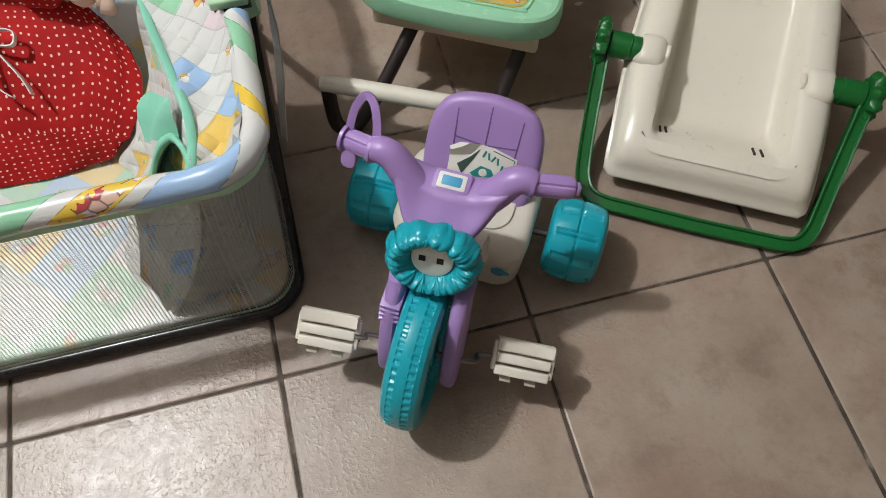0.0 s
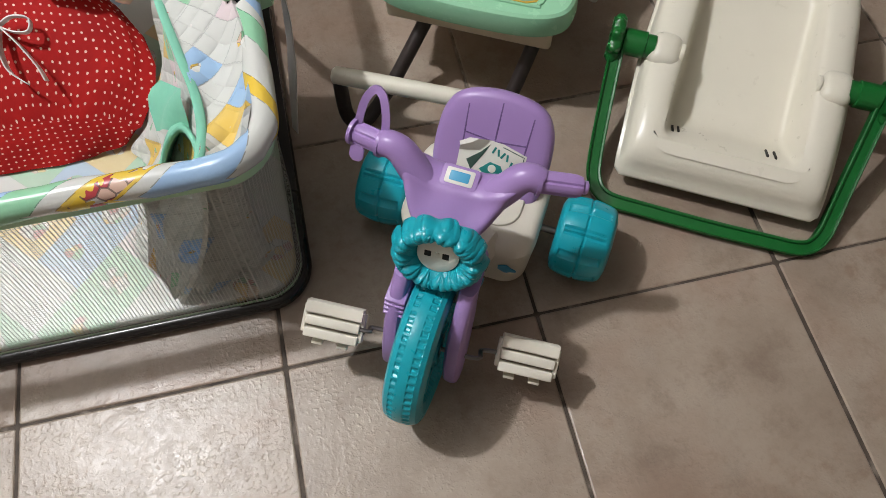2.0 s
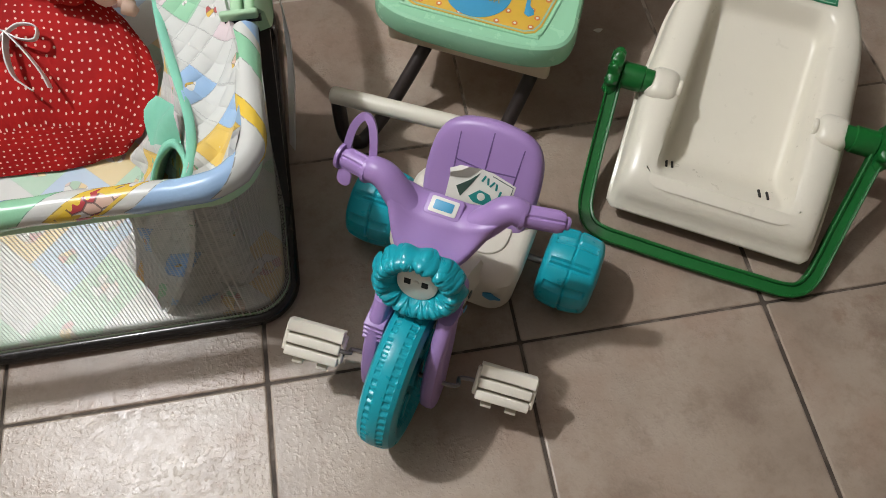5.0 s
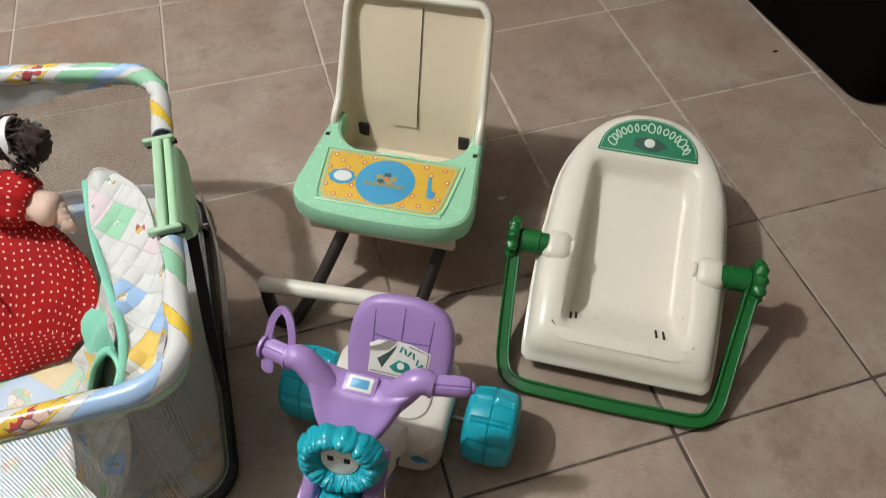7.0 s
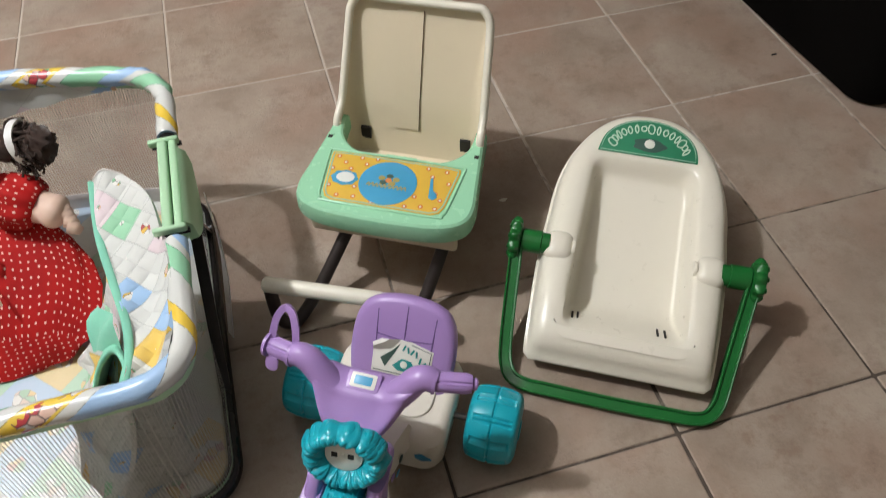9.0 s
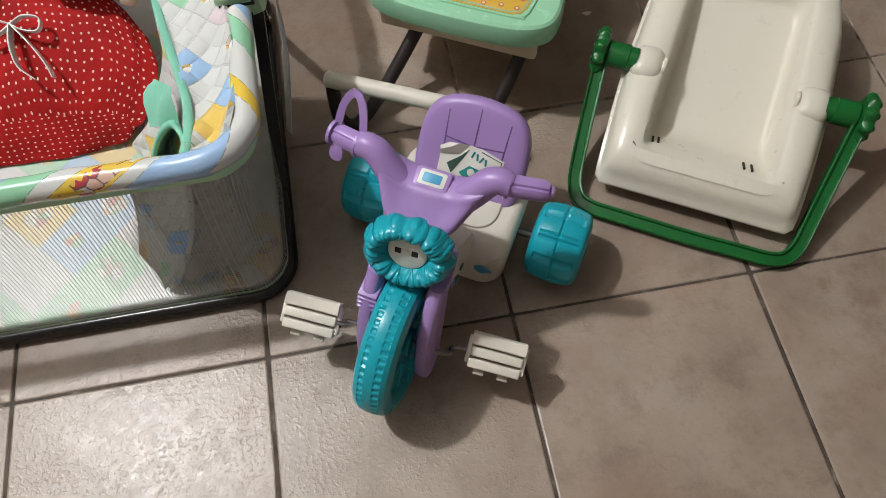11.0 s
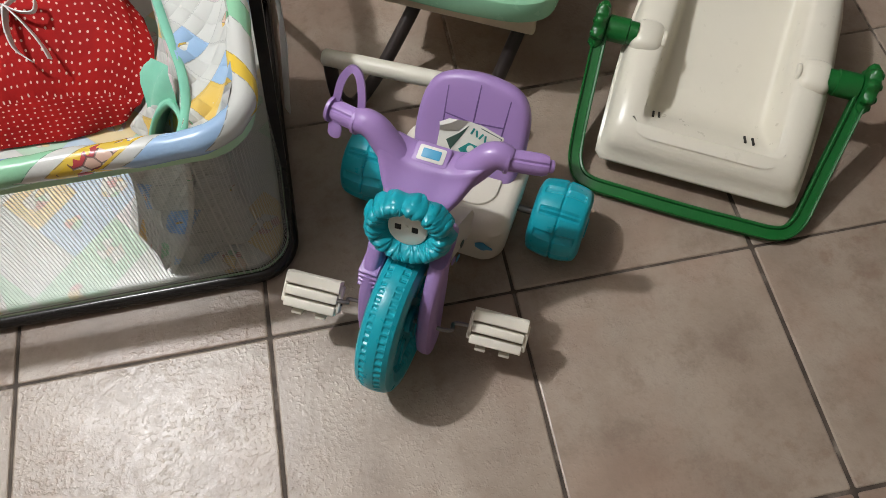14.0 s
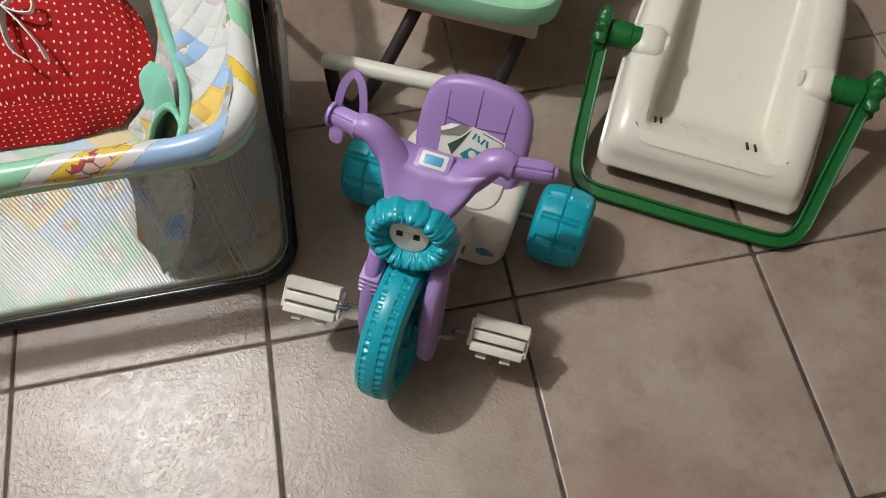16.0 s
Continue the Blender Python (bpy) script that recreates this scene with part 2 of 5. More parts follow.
def rim_material():
    """Glossy printed vinyl round the rim: slanting patches in one repeating order, drawn figures on some."""
    n = Nodes("printed_vinyl")
    uv = n.place("UV")
    sep = n.add("SeparateXYZ", {"Vector": uv})
    sway = n.math("MULTIPLY", n.math("SUBTRACT", n.noise(uv, 9.0, 1.0), 0.5), 0.05)
    along = n.math("ADD", n.math("ADD", sep.outputs[1], n.math("MULTIPLY", n.math("PINGPONG", sep.outputs[0], 0.047), 1.3)), sway)
    at = n.math("FRACT", n.math("DIVIDE", n.math("SUBTRACT", along, 0.03), 0.46))
    W, G, Y, B = (0.63, 0.64, 0.61), (0.27, 0.58, 0.36), (0.76, 0.52, 0.05), (0.34, 0.52, 0.76)
    order = [(0.0, W), (0.035, G), (0.125, W), (0.245, Y), (0.300, W), (0.415, B), (0.585, W), (0.632, Y), (0.755, W), (0.811, G), (0.925, B)]
    tone = n.ramp(at, order, "CONSTANT")
    soft = n.noise(uv, 26.0, 4.0)
    tone = n.mix(n.ramp(soft, [(0.35, 0.0), (0.8, 0.12)]), tone, (0.60, 0.61, 0.58))
    ink = n.add("TexVoronoi", {"Scale": 75.0}, voronoi_dimensions="2D")
    n.put(ink.inputs["Vector"], uv)
    rim = n.add("TexVoronoi", {"Scale": 75.0}, feature="DISTANCE_TO_EDGE", voronoi_dimensions="2D")
    n.put(rim.inputs["Vector"], uv)
    hue = n.add("SeparateColor", {"Color": ink.outputs["Color"]}).outputs[1]
    art = n.ramp(hue, [(0.0, (0.22, 0.50, 0.28)), (0.26, (0.74, 0.72, 0.68)), (0.58, (0.46, 0.06, 0.07)), (0.74, (0.70, 0.48, 0.38)), (0.88, (0.76, 0.52, 0.05))], "CONSTANT")
    art = n.mix(n.math("MULTIPLY", n.math("LESS_THAN", rim.outputs["Distance"], 0.07), 0.75), art, (0.08, 0.06, 0.06))
    zone = n.ramp(at, [(0.0, 0.0), (0.16, 0.55), (0.27, 0.0), (0.645, 1.0), (0.735, 0.0)], "CONSTANT")
    blob = n.math("GREATER_THAN", n.math("MULTIPLY", n.noise(uv, 30.0, 2.0), zone), 0.47)
    tone = n.mix(blob, tone, art)
    # thin dashed outlines at the joins
    edge = n.ramp(at, [(p, 0.0) for p, c in order[:1]] + [(p + d, v) for p, c in order[1:] for d, v in ((-0.0018, 1.0), (0.0018, 0.0))], "CONSTANT")
    dash = n.math("GREATER_THAN", n.math("SINE", n.math("MULTIPLY", sep.outputs[0], 620.0)), -0.6)
    tone = n.mix(n.math("MULTIPLY", n.math("MULTIPLY", edge, dash), 0.6), tone, (0.10, 0.11, 0.12))
    normal = n.bump(soft, 0.35, 0.004, n.bump(n.noise(uv, 900.0, 2.0), 0.2, 0.0005))
    return n.done(color=tone, rough=0.26, normal=normal)


RIMCLOTH = rim_material()
PADCLOTH = patch_fabric("printed_pad", 0.074, plain=0.45, motif=0.22, fade=0.50, outline=0.25)
FLAPCLOTH = patch_fabric("printed_flap", 0.080, plain=0.5, motif=0.2, warp=0.02, outline=0.3)
QUILT = patch_fabric("quilted_cotton", 0.040, True, plain=0.76, motif=0.12, fade=0.08, outline=0.35)


def cloth(name, color, rough=0.85):
    n = Nodes(name)
    at = n.place()
    return n.done(color=n.mix(n.ramp(n.noise(at, 30.0, 5.0), [(0.3, 0.0), (0.75, 0.35)]), color, tuple(c * 0.7 for c in color)), rough=rough,
                  normal=n.bump(n.noise(at, 900.0, 2.0), 0.3, 0.0006), sheen=0.15)


MINTCLOTH = cloth("mint_cotton", (0.22, 0.58, 0.42))
RIBBON = cloth("white_ribbon", (0.74, 0.72, 0.70), 0.45)
SKIN = cloth("doll_vinyl", (0.70, 0.50, 0.40), 0.5)
HAIR = cloth("dark_brown_yarn", (0.040, 0.020, 0.013), 0.95)


def dress_material():
    n = Nodes("red_dotted_cotton")
    uv = n.place("UV")
    vor = n.add("TexVoronoi", {"Scale": 92.0, "Randomness": 0.3}, voronoi_dimensions="2D")
    n.put(vor.inputs["Vector"], uv)
    dot = n.ramp(vor.outputs["Distance"], [(0.0, 1.0), (0.12, 1.0), (0.16, 0.0)])
    soft = n.noise(uv, 14.0, 5.0)
    red = n.ramp(soft, [(0.3, (0.30, 0.0035, 0.0035)), (0.7, (0.45, 0.008, 0.0065))])
    return n.done(color=n.mix(dot, red, (0.80, 0.58, 0.48)), rough=0.75, normal=n.bump(n.noise(uv, 800.0, 2.0), 0.3, 0.0006, n.bump(n.noise(uv, 36.0, 4.0), 0.5, 0.006)), spec=0.25)


DRESS = dress_material()


def net_material():
    """White nylon netting: thin translucent threads round open holes."""
    n = Nodes("nylon_netting")
    uv = n.place("UV")
    sep = n.add("SeparateXYZ", {"Vector": uv})
    f = math.pi / 0.0044
    a = n.math("ABSOLUTE", n.math("SINE", n.math("MULTIPLY", sep.outputs[0], f)))
    b = n.math("ABSOLUTE", n.math("SINE", n.math("MULTIPLY", sep.outputs[1], f)))
    thread = n.math("MAXIMUM", n.math("LESS_THAN", a, 0.30), n.math("LESS_THAN", b, 0.36))
    tone = n.mix(n.noise(uv, 20.0, 3.0), (0.70, 0.70, 0.67), (0.77, 0.77, 0.74))
    front = n.add("BsdfDiffuse", {"Color": tone})
    through_light = n.add("BsdfTranslucent", {"Color": tone})
    nylon = n.add("MixShader", {0: 0.6, 1: front, 2: through_light})
    holes = n.add("BsdfTransparent")
    mesh = n.add("MixShader", {0: thread, 1: holes, 2: nylon})
    n.put(n.tree.nodes["Material Output"].inputs["Surface"], mesh)
    return n.mat


NET = net_material()


def leather_material():
    n = Nodes("black_leather")
    at = n.place()
    vor = n.add("TexVoronoi", {"Scale": 190.0}, feature="DISTANCE_TO_EDGE")
    n.put(vor.inputs["Vector"], at)
    return n.done(color=n.mix(n.noise(at, 8.0, 4.0), (0.0018, 0.0016, 0.0015), (0.004, 0.0034, 0.003)), rough=0.75, spec=0.04, normal=n.bump(vor.outputs["Distance"], 0.2, 0.001))


def wood_material():
    n = Nodes("brown_wood")
    at = n.place()
    wave = n.add("TexNoise", {"Scale": 6.0, "Detail": 6.0})
    m = n.add("Mapping", {"Scale": (1, 14, 14)})
    n.put(m.inputs["Vector"], at)
    n.put(wave.inputs["Vector"], m.outputs[0])
    return n.done(color=n.ramp(wave.outputs[0], [(0.3, (0.13, 0.082, 0.052)), (0.7, (0.20, 0.130, 0.086))]), rough=0.45, normal=n.bump(wave.outputs[0], 0.1, 0.001))


def wall_material(name, color):
    n = Nodes(name)
    at = n.place()
    return n.done(color=n.mix(n.noise(at, 2.0, 4.0), color, tuple(c * 0.93 for c in color)), rough=0.85, normal=n.bump(n.noise(at, 120.0, 4.0), 0.15, 0.002))


LEATHER, WOOD = leather_material(), wood_material()
WALL, CEIL = wall_material("cream_wall_paint", (0.36, 0.315, 0.265)), wall_material("ceiling_paint", (0.55, 0.53, 0.50))


# ---------------------------------------------------------------- mesh helpers
def part(name, bm, material, parent=None, label="", smooth=True, angle=0.7):
    """Link a bmesh as one mesh object, under a thing or a part."""
    me = bpy.data.meshes.new(name)
    bmesh.ops.recalc_face_normals(bm, faces=bm.faces)
    if smooth:
        for f in bm.faces:
            f.smooth = True
        for e in bm.edges:
            if len(e.link_faces) == 2 and e.calc_face_angle(0) > angle:
                e.smooth = False
    bm.to_mesh(me)
    bm.free()
    for m in material if isinstance(material, (list, tuple)) else (material,):
        me.materials.append(m)
    ob = new(name, me)
    if parent is not None:
        ob.parent = parent
    if label:
        ob["label"] = label
    return ob


def thing(name, m, label, category, group=""):
    ob = new(name)
    ob.empty_display_size = 0.02
    ob.matrix_basis = m
    return tagged(ob, label, category, group)


def rings_to(bm, rings, closed=True, cap=True, slot=0, loop=False):
    """Skin a list of rings of points; uv in metres along the ring and along the skin."""
    uvl = bm.loops.layers.uv.verify()
    rows = [[bm.verts.new(p) for p in r] for r in rings]
    n = len(rings[0])
    us, acc = [], 0.0
    mid = rings[len(rings) // 2]
    for k in range(n + 1):
        us.append(acc)
        acc += (Vector(mid[(k + 1) % n]) - Vector(mid[k % n])).length
    vs, acc = [0.0], 0.0
    for a, b in zip(rings, rings[1:]):
        acc += sum((Vector(p) - Vector(q)).length for p, q in zip(a, b)) / n
        vs.append(acc)
    pairs = list(zip(range(len(rows) - 1), range(1, len(rows))))
    if loop:
        pairs.append((len(rows) - 1, 0))
    for i, j in pairs:
        vj = vs[j] if j else vs[-1] + 0.01
        for k in range(n if closed else n - 1):
            l = (k + 1) % n
            f = bm.faces.new((rows[i][k], rows[i][l], rows[j][l], rows[j][k]))
            f.material_index = slot
            for lp, uv in zip(f.loops, ((us[k], vs[i]), (us[k + 1], vs[i]), (us[k + 1], vj), (us[k], vj))):
                lp[uvl].uv = uv
    if cap and closed and not loop:
        for r in (rows[0], rows[-1]):
            f = bm.faces.new(r)
            f.material_index = slot
            for lp in f.loops:
                lp[uvl].uv = (lp.vert.co.x, lp.vert.co.y + lp.vert.co.z)
    return bm


def loft(rings, closed=True, cap=True, slot=0, bm=None, loop=False):
    return rings_to(bm or bmesh.new(), rings, closed, cap, slot, loop)


def smooth_path(pts, steps=6, closed=False):
    """A Catmull-Rom line through the points."""
    pts = [Vector(p) for p in pts]
    n, out = len(pts), []
    for i in range(n if closed else n - 1):
        p = [pts[(i + k) % n] if closed else pts[min(max(i + k, 0), n - 1)] for k in (-1, 0, 1, 2)]
        for s in range(steps):
            t = s / steps
            out.append(0.5 * ((2 * p[1]) + (p[2] - p[0]) * t + (2 * p[0] - 5 * p[1] + 4 * p[2] - p[3]) * t * t + (3 * p[1] - p[0] - 3 * p[2] + p[3]) * t ** 3))
    if not closed:
        out.append(pts[-1])
    return out


def circle(r, n=12, squash=1.0, start=0.0):
    return [(r * math.cos(start + 2 * math.pi * k / n), squash * r * math.sin(start + 2 * math.pi * k / n)) for k in range(n)]


def sweep(path, profile, up=(0, 0, 1), closed=False, bm=None, slot=0, scales=None, cap=True):
    """Carry a profile (side, up) along a path."""
    path = [Vector(p) for p in path]
    n, rings, up = len(path), [], Vector(up)
    for i, p in enumerate(path):
        a = path[(i - 1) % n] if closed or i else p
        b = path[(i + 1) % n] if closed or i < n - 1 else p
        d = (b - a).normalized()
        side = d.cross(up)
        if side.length < 1e-3:
            side = d.cross(Vector((0, 1, 0)))
        side.normalize()
        top = side.cross(d).normalized()
        s = scales[i] if scales else 1.0
        rings.append([p + side * (x * s) + top * (y * s) for x, y in profile])
    return loft(rings, slot=slot, bm=bm, loop=closed, cap=cap)


def block(sx, sy, sz, r=0.004, at=(0, 0, 0), seg=3, bm=None, turn=None):
    """A box with rounded edges."""
    own = bmesh.new()
    bmesh.ops.create_cube(own, size=1.0)
    for v in own.verts:
        v.co = Vector((v.co.x * sx, v.co.y * sy, v.co.z * sz))
    if r:
        bmesh.ops.bevel(own, geom=list(own.edges), offset=r, segments=seg, profile=0.5, affect="EDGES")
    m = Matrix.Translation(at) @ (turn or Matrix.Identity(4))
    bmesh.ops.transform(own, matrix=m, verts=own.verts)
    if bm is None:
        return own
    tmp = bpy.data.meshes.new("tmp")
    own.to_mesh(tmp)
    own.free()
    bm.from_mesh(tmp)
    bpy.data.meshes.remove(tmp)
    return bm


def slab(outline, z0, z1, r=0.003, m=None, seg=3):
    """A plate from an outline in its own plane, with softened upper and lower edges."""
    c = Vector((sum(p[0] for p in outline) / len(outline), sum(p[1] for p in outline) / len(outline)))
    def inset(d):
        out = []
        k = len(outline)
        for i in range(k):
            a, b, e = (Vector(outline[j % k][:2]) for j in (i - 1, i, i + 1))
            t = (e - a).normalized()
            nrm = Vector((-t.y, t.x))
            if nrm.dot(c - b) < 0:
                nrm = -nrm
            out.append(b + nrm * d)
        return out
    rings = [[(p.x, p.y, z0 + r * (1 - math.cos(a))) for p in inset(r * (1 - math.sin(a)))] for a in [s / seg * math.pi / 2 for s in range(seg + 1)]]
    rings += [[(p.x, p.y, z1 - r * (1 - math.cos(a))) for p in inset(r * (1 - math.sin(a)))] for a in [math.pi / 2 - s / seg * math.pi / 2 for s in range(seg + 1)]]
    bm = loft(rings)
    if m is not None:
        bmesh.ops.transform(bm, matrix=m, verts=bm.verts)
    return bm


def rounded_rect(x0, y0, x1, y1, r, n=6):
    out = []
    for cx, cy, a0 in ((x1 - r, y0 + r, -90), (x1 - r, y1 - r, 0), (x0 + r, y1 - r, 90), (x0 + r, y0 + r, 180)):
        out += [(cx + r * math.cos(radians(a0 + 90 * k / n)), cy + r * math.sin(radians(a0 + 90 * k / n))) for k in range(n + 1)]
    return out


def disc(r, h, m=None, n=28, edge=0.002):
    return slab(circle(r, n), 0.0, h, min(edge, h * 0.45), m, 2)


def move(bm, m):
    bmesh.ops.transform(bm, matrix=m, verts=bm.verts)
    return bm


def facing(origin, normal, up=(0, 0, 1)):
    """A frame whose z is the normal and whose y goes up along the surface."""
    z = Vector(normal).normalized()
    x = Vector(up).cross(z).normalized()
    y = z.cross(x)
    return Matrix.Translation(origin) @ Matrix((x, y, z)).transposed().to_4x4()


# ---------------------------------------------------------------- the room
TILE_SIZE, JOINT = 0.33, 0.0043


def wall_box(name, x0, x1, y0, y1, z0, z1, mat, label):
    ob = part(name, block(x1 - x0, y1 - y0, z1 - z0, 0, ((x0 + x1) / 2, (y0 + y1) / 2, (z0 + z1) / 2)), mat, None, smooth=False)
    return tagged(ob, label, kind="structure")


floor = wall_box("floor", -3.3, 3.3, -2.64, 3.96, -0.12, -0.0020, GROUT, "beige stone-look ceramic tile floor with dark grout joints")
wall_box("wall_west", -3.45, -3.3, -2.64, 3.96, -0.12, 2.9, WALL, "plain cream painted wall")
wall_box("wall_east", 3.3, 3.45, -2.64, 3.96, -0.12, 2.9, WALL, "plain cream painted wall")
wall_box("wall_south", -3.45, 3.45, -2.79, -2.64, -0.12, 2.9, WALL, "plain cream painted wall")
wall_box("wall_north", -3.45, 3.45, 3.96, 4.11, -0.12, 2.9, WALL, "plain cream painted wall")
wall_box("ceiling", -3.45, 3.45, -2.79, 4.11, 2.9, 3.0, CEIL, "plain white painted ceiling")


# ---------------------------------------------------------------- doll tricycle
def lathe_x(profile, n=64, wobble=None):
    """Turn (x, radius) pairs round the x axis; wobble changes the radius by x and angle."""
    rings = []
    for x, r in profile:
        ring = []
        for k in range(n):
            a = 2 * math.pi * k / n
            rr = r + (wobble(x, a) if wobble else 0.0)
            ring.append((x, rr * math.cos(a), rr * math.sin(a)))
        rings.append(ring)
    return loft(rings)


def tricycle():
    t = thing("toy_tricycle", pose(-0.044, 0.147, 0, 0, 0, -31), "lilac, teal and white plastic doll tricycle on the tile floor", "tricycle")

    # rear wheels: fat barrels with moulded tread blocks
    def tread(x, a):
        u = (a / (2 * math.pi) * 10) % 1.0
        d = 0.0
        if abs(x) < 0.0022:
            d -= 0.0022
        if u < 0.10 or 0.16 < u < 0.26:
            d -= 0.0030 if abs(x) < 0.027 else 0.0
        return d
    half = 0.036
    prof = [(-half, 0.012), (-half, 0.036), (-half + 0.002, 0.043)]
    prof += [(-half + 0.004 + (2 * half - 0.008) * i / 26, 0.0468 + 0.0065 * abs(math.sin(math.pi * i / 26)) ** 0.6) for i in range(27)]
    prof += [(half - 0.002, 0.043), (half, 0.036), (half, 0.012)]
    for x in (0.143, -0.122):
        w = part("rear_wheel", lathe_x(prof, 100, tread), TEAL, t, "fat teal plastic rear wheel")
        w.location = (x, -0.006, 0.0525)
        cap = part("hub_cap", disc(0.014, 0.003), TEAL, w)
        cap.matrix_basis = pose(half - 0.001 if x > 0 else 0.001 - half, 0, 0, 0, 90 if x > 0 else -90, 0)
    part("rear_axle", lathe_x([(-0.16, 0.005), (0.15, 0.005)], 10), STEEL, t).location = (0, -0.006, 0.0525)

    # white seat body
    rings = []
    for z, w, y0, y1, r in ((z, 0.91 * w, y0 + 0.003, y1, r) for z, w, y0, y1, r in ((0.012, 0.086, -0.078, 0.055, 0.028), (0.016, 0.091, -0.083, 0.060, 0.030), (0.055, 0.094, -0.085, 0.064, 0.032), (0.086, 0.097, -0.084, 0.066, 0.034), (0.094, 0.094, -0.078, 0.064, 0.036), (0.099, 0.088, -0.072, 0.058, 0.034), (0.1005, 0.080, -0.064, 0.05, 0.03))):
        rings.append([(x, y, z) for x, y in rounded_rect(-w, y0, w, y1, r)])
    body = part("seat_body", loft(rings), WHITE, t, "white plastic seat body with blue sticker")
    part("seat_pad", slab(rounded_rect(-0.060, -0.048, 0.060, 0.05, 0.028), 0.1, 0.1035, 0.0022), WHITE, body)
    st = part("sticker", slab([(0.012 * math.cos(a) * (1 + 0.18 * math.cos(3 * a)), 0.009 * math.sin(a) * (1 + 0.2 * math.cos(4 * a))) for a in [k * math.pi / 12 for k in range(24)]], 0, 0.0007, 0.0002), INK_BLUE, body, "small blue sticker")
    st.matrix_basis = facing((0.060, -0.0822, 0.062), (0.0, -1, 0.0))
    # neck to the fork, with printed side stickers
    neck = part("neck", loft([[(x, y, z + dz) for x, z in ((-w + 0.008, 0.074), (w - 0.008, 0.074), (w + 0.002, 0.09), (w - 0.008, 0.12), (-w + 0.008, 0.12), (-w - 0.002, 0.09))] for y, w, dz in ((-0.06, 0.046, -0.01), (-0.09, 0.040, 0.0), (-0.13, 0.036, 0.02), (-0.165, 0.032, 0.035))]), WHITE, t, "white plastic neck with lilac print")
    for k, (y, z) in enumerate(((-0.088, 0.09), (-0.105, 0.10), (-0.12, 0.088), (-0.135, 0.11))):
        s = part("printed_mark", slab(circle(0.006, 10, 0.7 + 0.2 * (k % 2)), 0, 0.0006, 0.0002), (PURPLE, INK_DARK, INK_BLUE, PURPLE)[k], neck)
        s.matrix_basis = facing((0.0405 - 0.03 * max(0, -0.09 - y), y, z), (1, -0.1, 0.1))

    # reclined backrest
    outline = [(-0.060, 0.0), (-0.066, 0.03), (-0.069, 0.06), (-0.068, 0.09), (-0.064, 0.112), (-0.054, 0.130), (-0.038, 0.140), (-0.018, 0.1445), (0.0, 0.146)]
    outline += [(-x, s) for x, s in reversed(outline[:-1])]
    outline = [(p.x * 1.06, p.y) for p in smooth_path([(x, s, 0) for x, s in outline], 3)]
    frame_m = Matrix((Vector((1, 0, 0)), Vector((0, 0.60, 0.80)), Vector((0, -0.80, 0.60)))).transposed().to_4x4()
    frame_m = Matrix.Translation((0.004, -0.012, 0.082)) @ frame_m
    # front face dished, edges rolled
    shrink = lambda d: [(x * (1 - d / 0.068), 0.07 + (s - 0.07) * (1 - d / 0.075)) for x, s in outline]
    rings = [[(x, s, h) for x, s in shrink(d)] for d, h in ((0.006, -0.018), (0.0, -0.014), (-0.001, -0.006), (0.0, 0.0), (0.003, 0.004), (0.008, 0.0062), (0.02, 0.0068), (0.045, 0.0068))]
    bm = move(loft(rings), frame_m)
    back = part("backrest", bm, PURPLE, t, "lilac moulded backrest with a peeling sticker")
    # groove shade as darker lilac lines laid on the face
    groove = lambda x, y0, y1: part("groove", sweep([(x, y0, 0.0066), (x * 1.04, (y0 + y1) / 2, 0.0066), (x * 1.07, y1 - 0.006, 0.0060), (x * 1.09, y1 + 0.002, 0.0028)], circle(0.0011, 6)), PURPLE_SHADE, back)
    for x in (-0.036, 0.002, 0.040):
        g = groove(x, 0.060 if abs(x) > 0.01 else 0.088, 0.140 if abs(x) < 0.01 else 0.130)
        g.matrix_basis = frame_m
    g = part("groove", sweep([(-0.038, 0.090, 0.0066), (0.0, 0.086, 0.0066), (0.042, 0.090, 0.0066)], circle(0.0010, 6)), PURPLE_SHADE, back)
    g.matrix_basis = frame_m
    sm = frame_m @ Matrix.Translation((0.002, 0.008, 0.0064))
    stick = part("sticker", slab([(-0.041, 0.026), (0.041, 0.026), (0.043, 0.070), (0.012, 0.078), (-0.004, 0.079), (-0.016, 0.064), (-0.041, 0.058)], 0, 0.0012, 0.0003, sm), STICKER, back, "white paper sticker with a peeled corner")
    part("peeled_corner", loft([[(-0.004, 0.0795, 0.002), (-0.016, 0.064, 0.002), (-0.041, 0.058, 0.002)], [(-0.018, 0.080, 0.009), (-0.027, 0.073, 0.010), (-0.040, 0.066, 0.009)], [(-0.030, 0.078, 0.007), (-0.036, 0.074, 0.008), (-0.042, 0.070, 0.006)]], closed=False), STICKER, stick).matrix_basis = sm
    for pts, mat, w in (([(-0.022, 0.036), (-0.010, 0.060), (-0.004, 0.074), (-0.014, 0.062), (-0.030, 0.048)], INK_DARK, 0), ([(-0.012, 0.040), (0.0, 0.052), (0.014, 0.050), (0.020, 0.040), (0.010, 0.034), (-0.004, 0.034)], INK_TEAL, 0)):
        part("printed_leaf", slab(pts, 0.0012, 0.0019, 0.0002, sm), mat, stick)
    part("printed_disc", disc(0.0052, 0.0009, sm @ Matrix.Translation((0.004, 0.044, 0.0014)), 16, 0.0003), STICKER, stick)
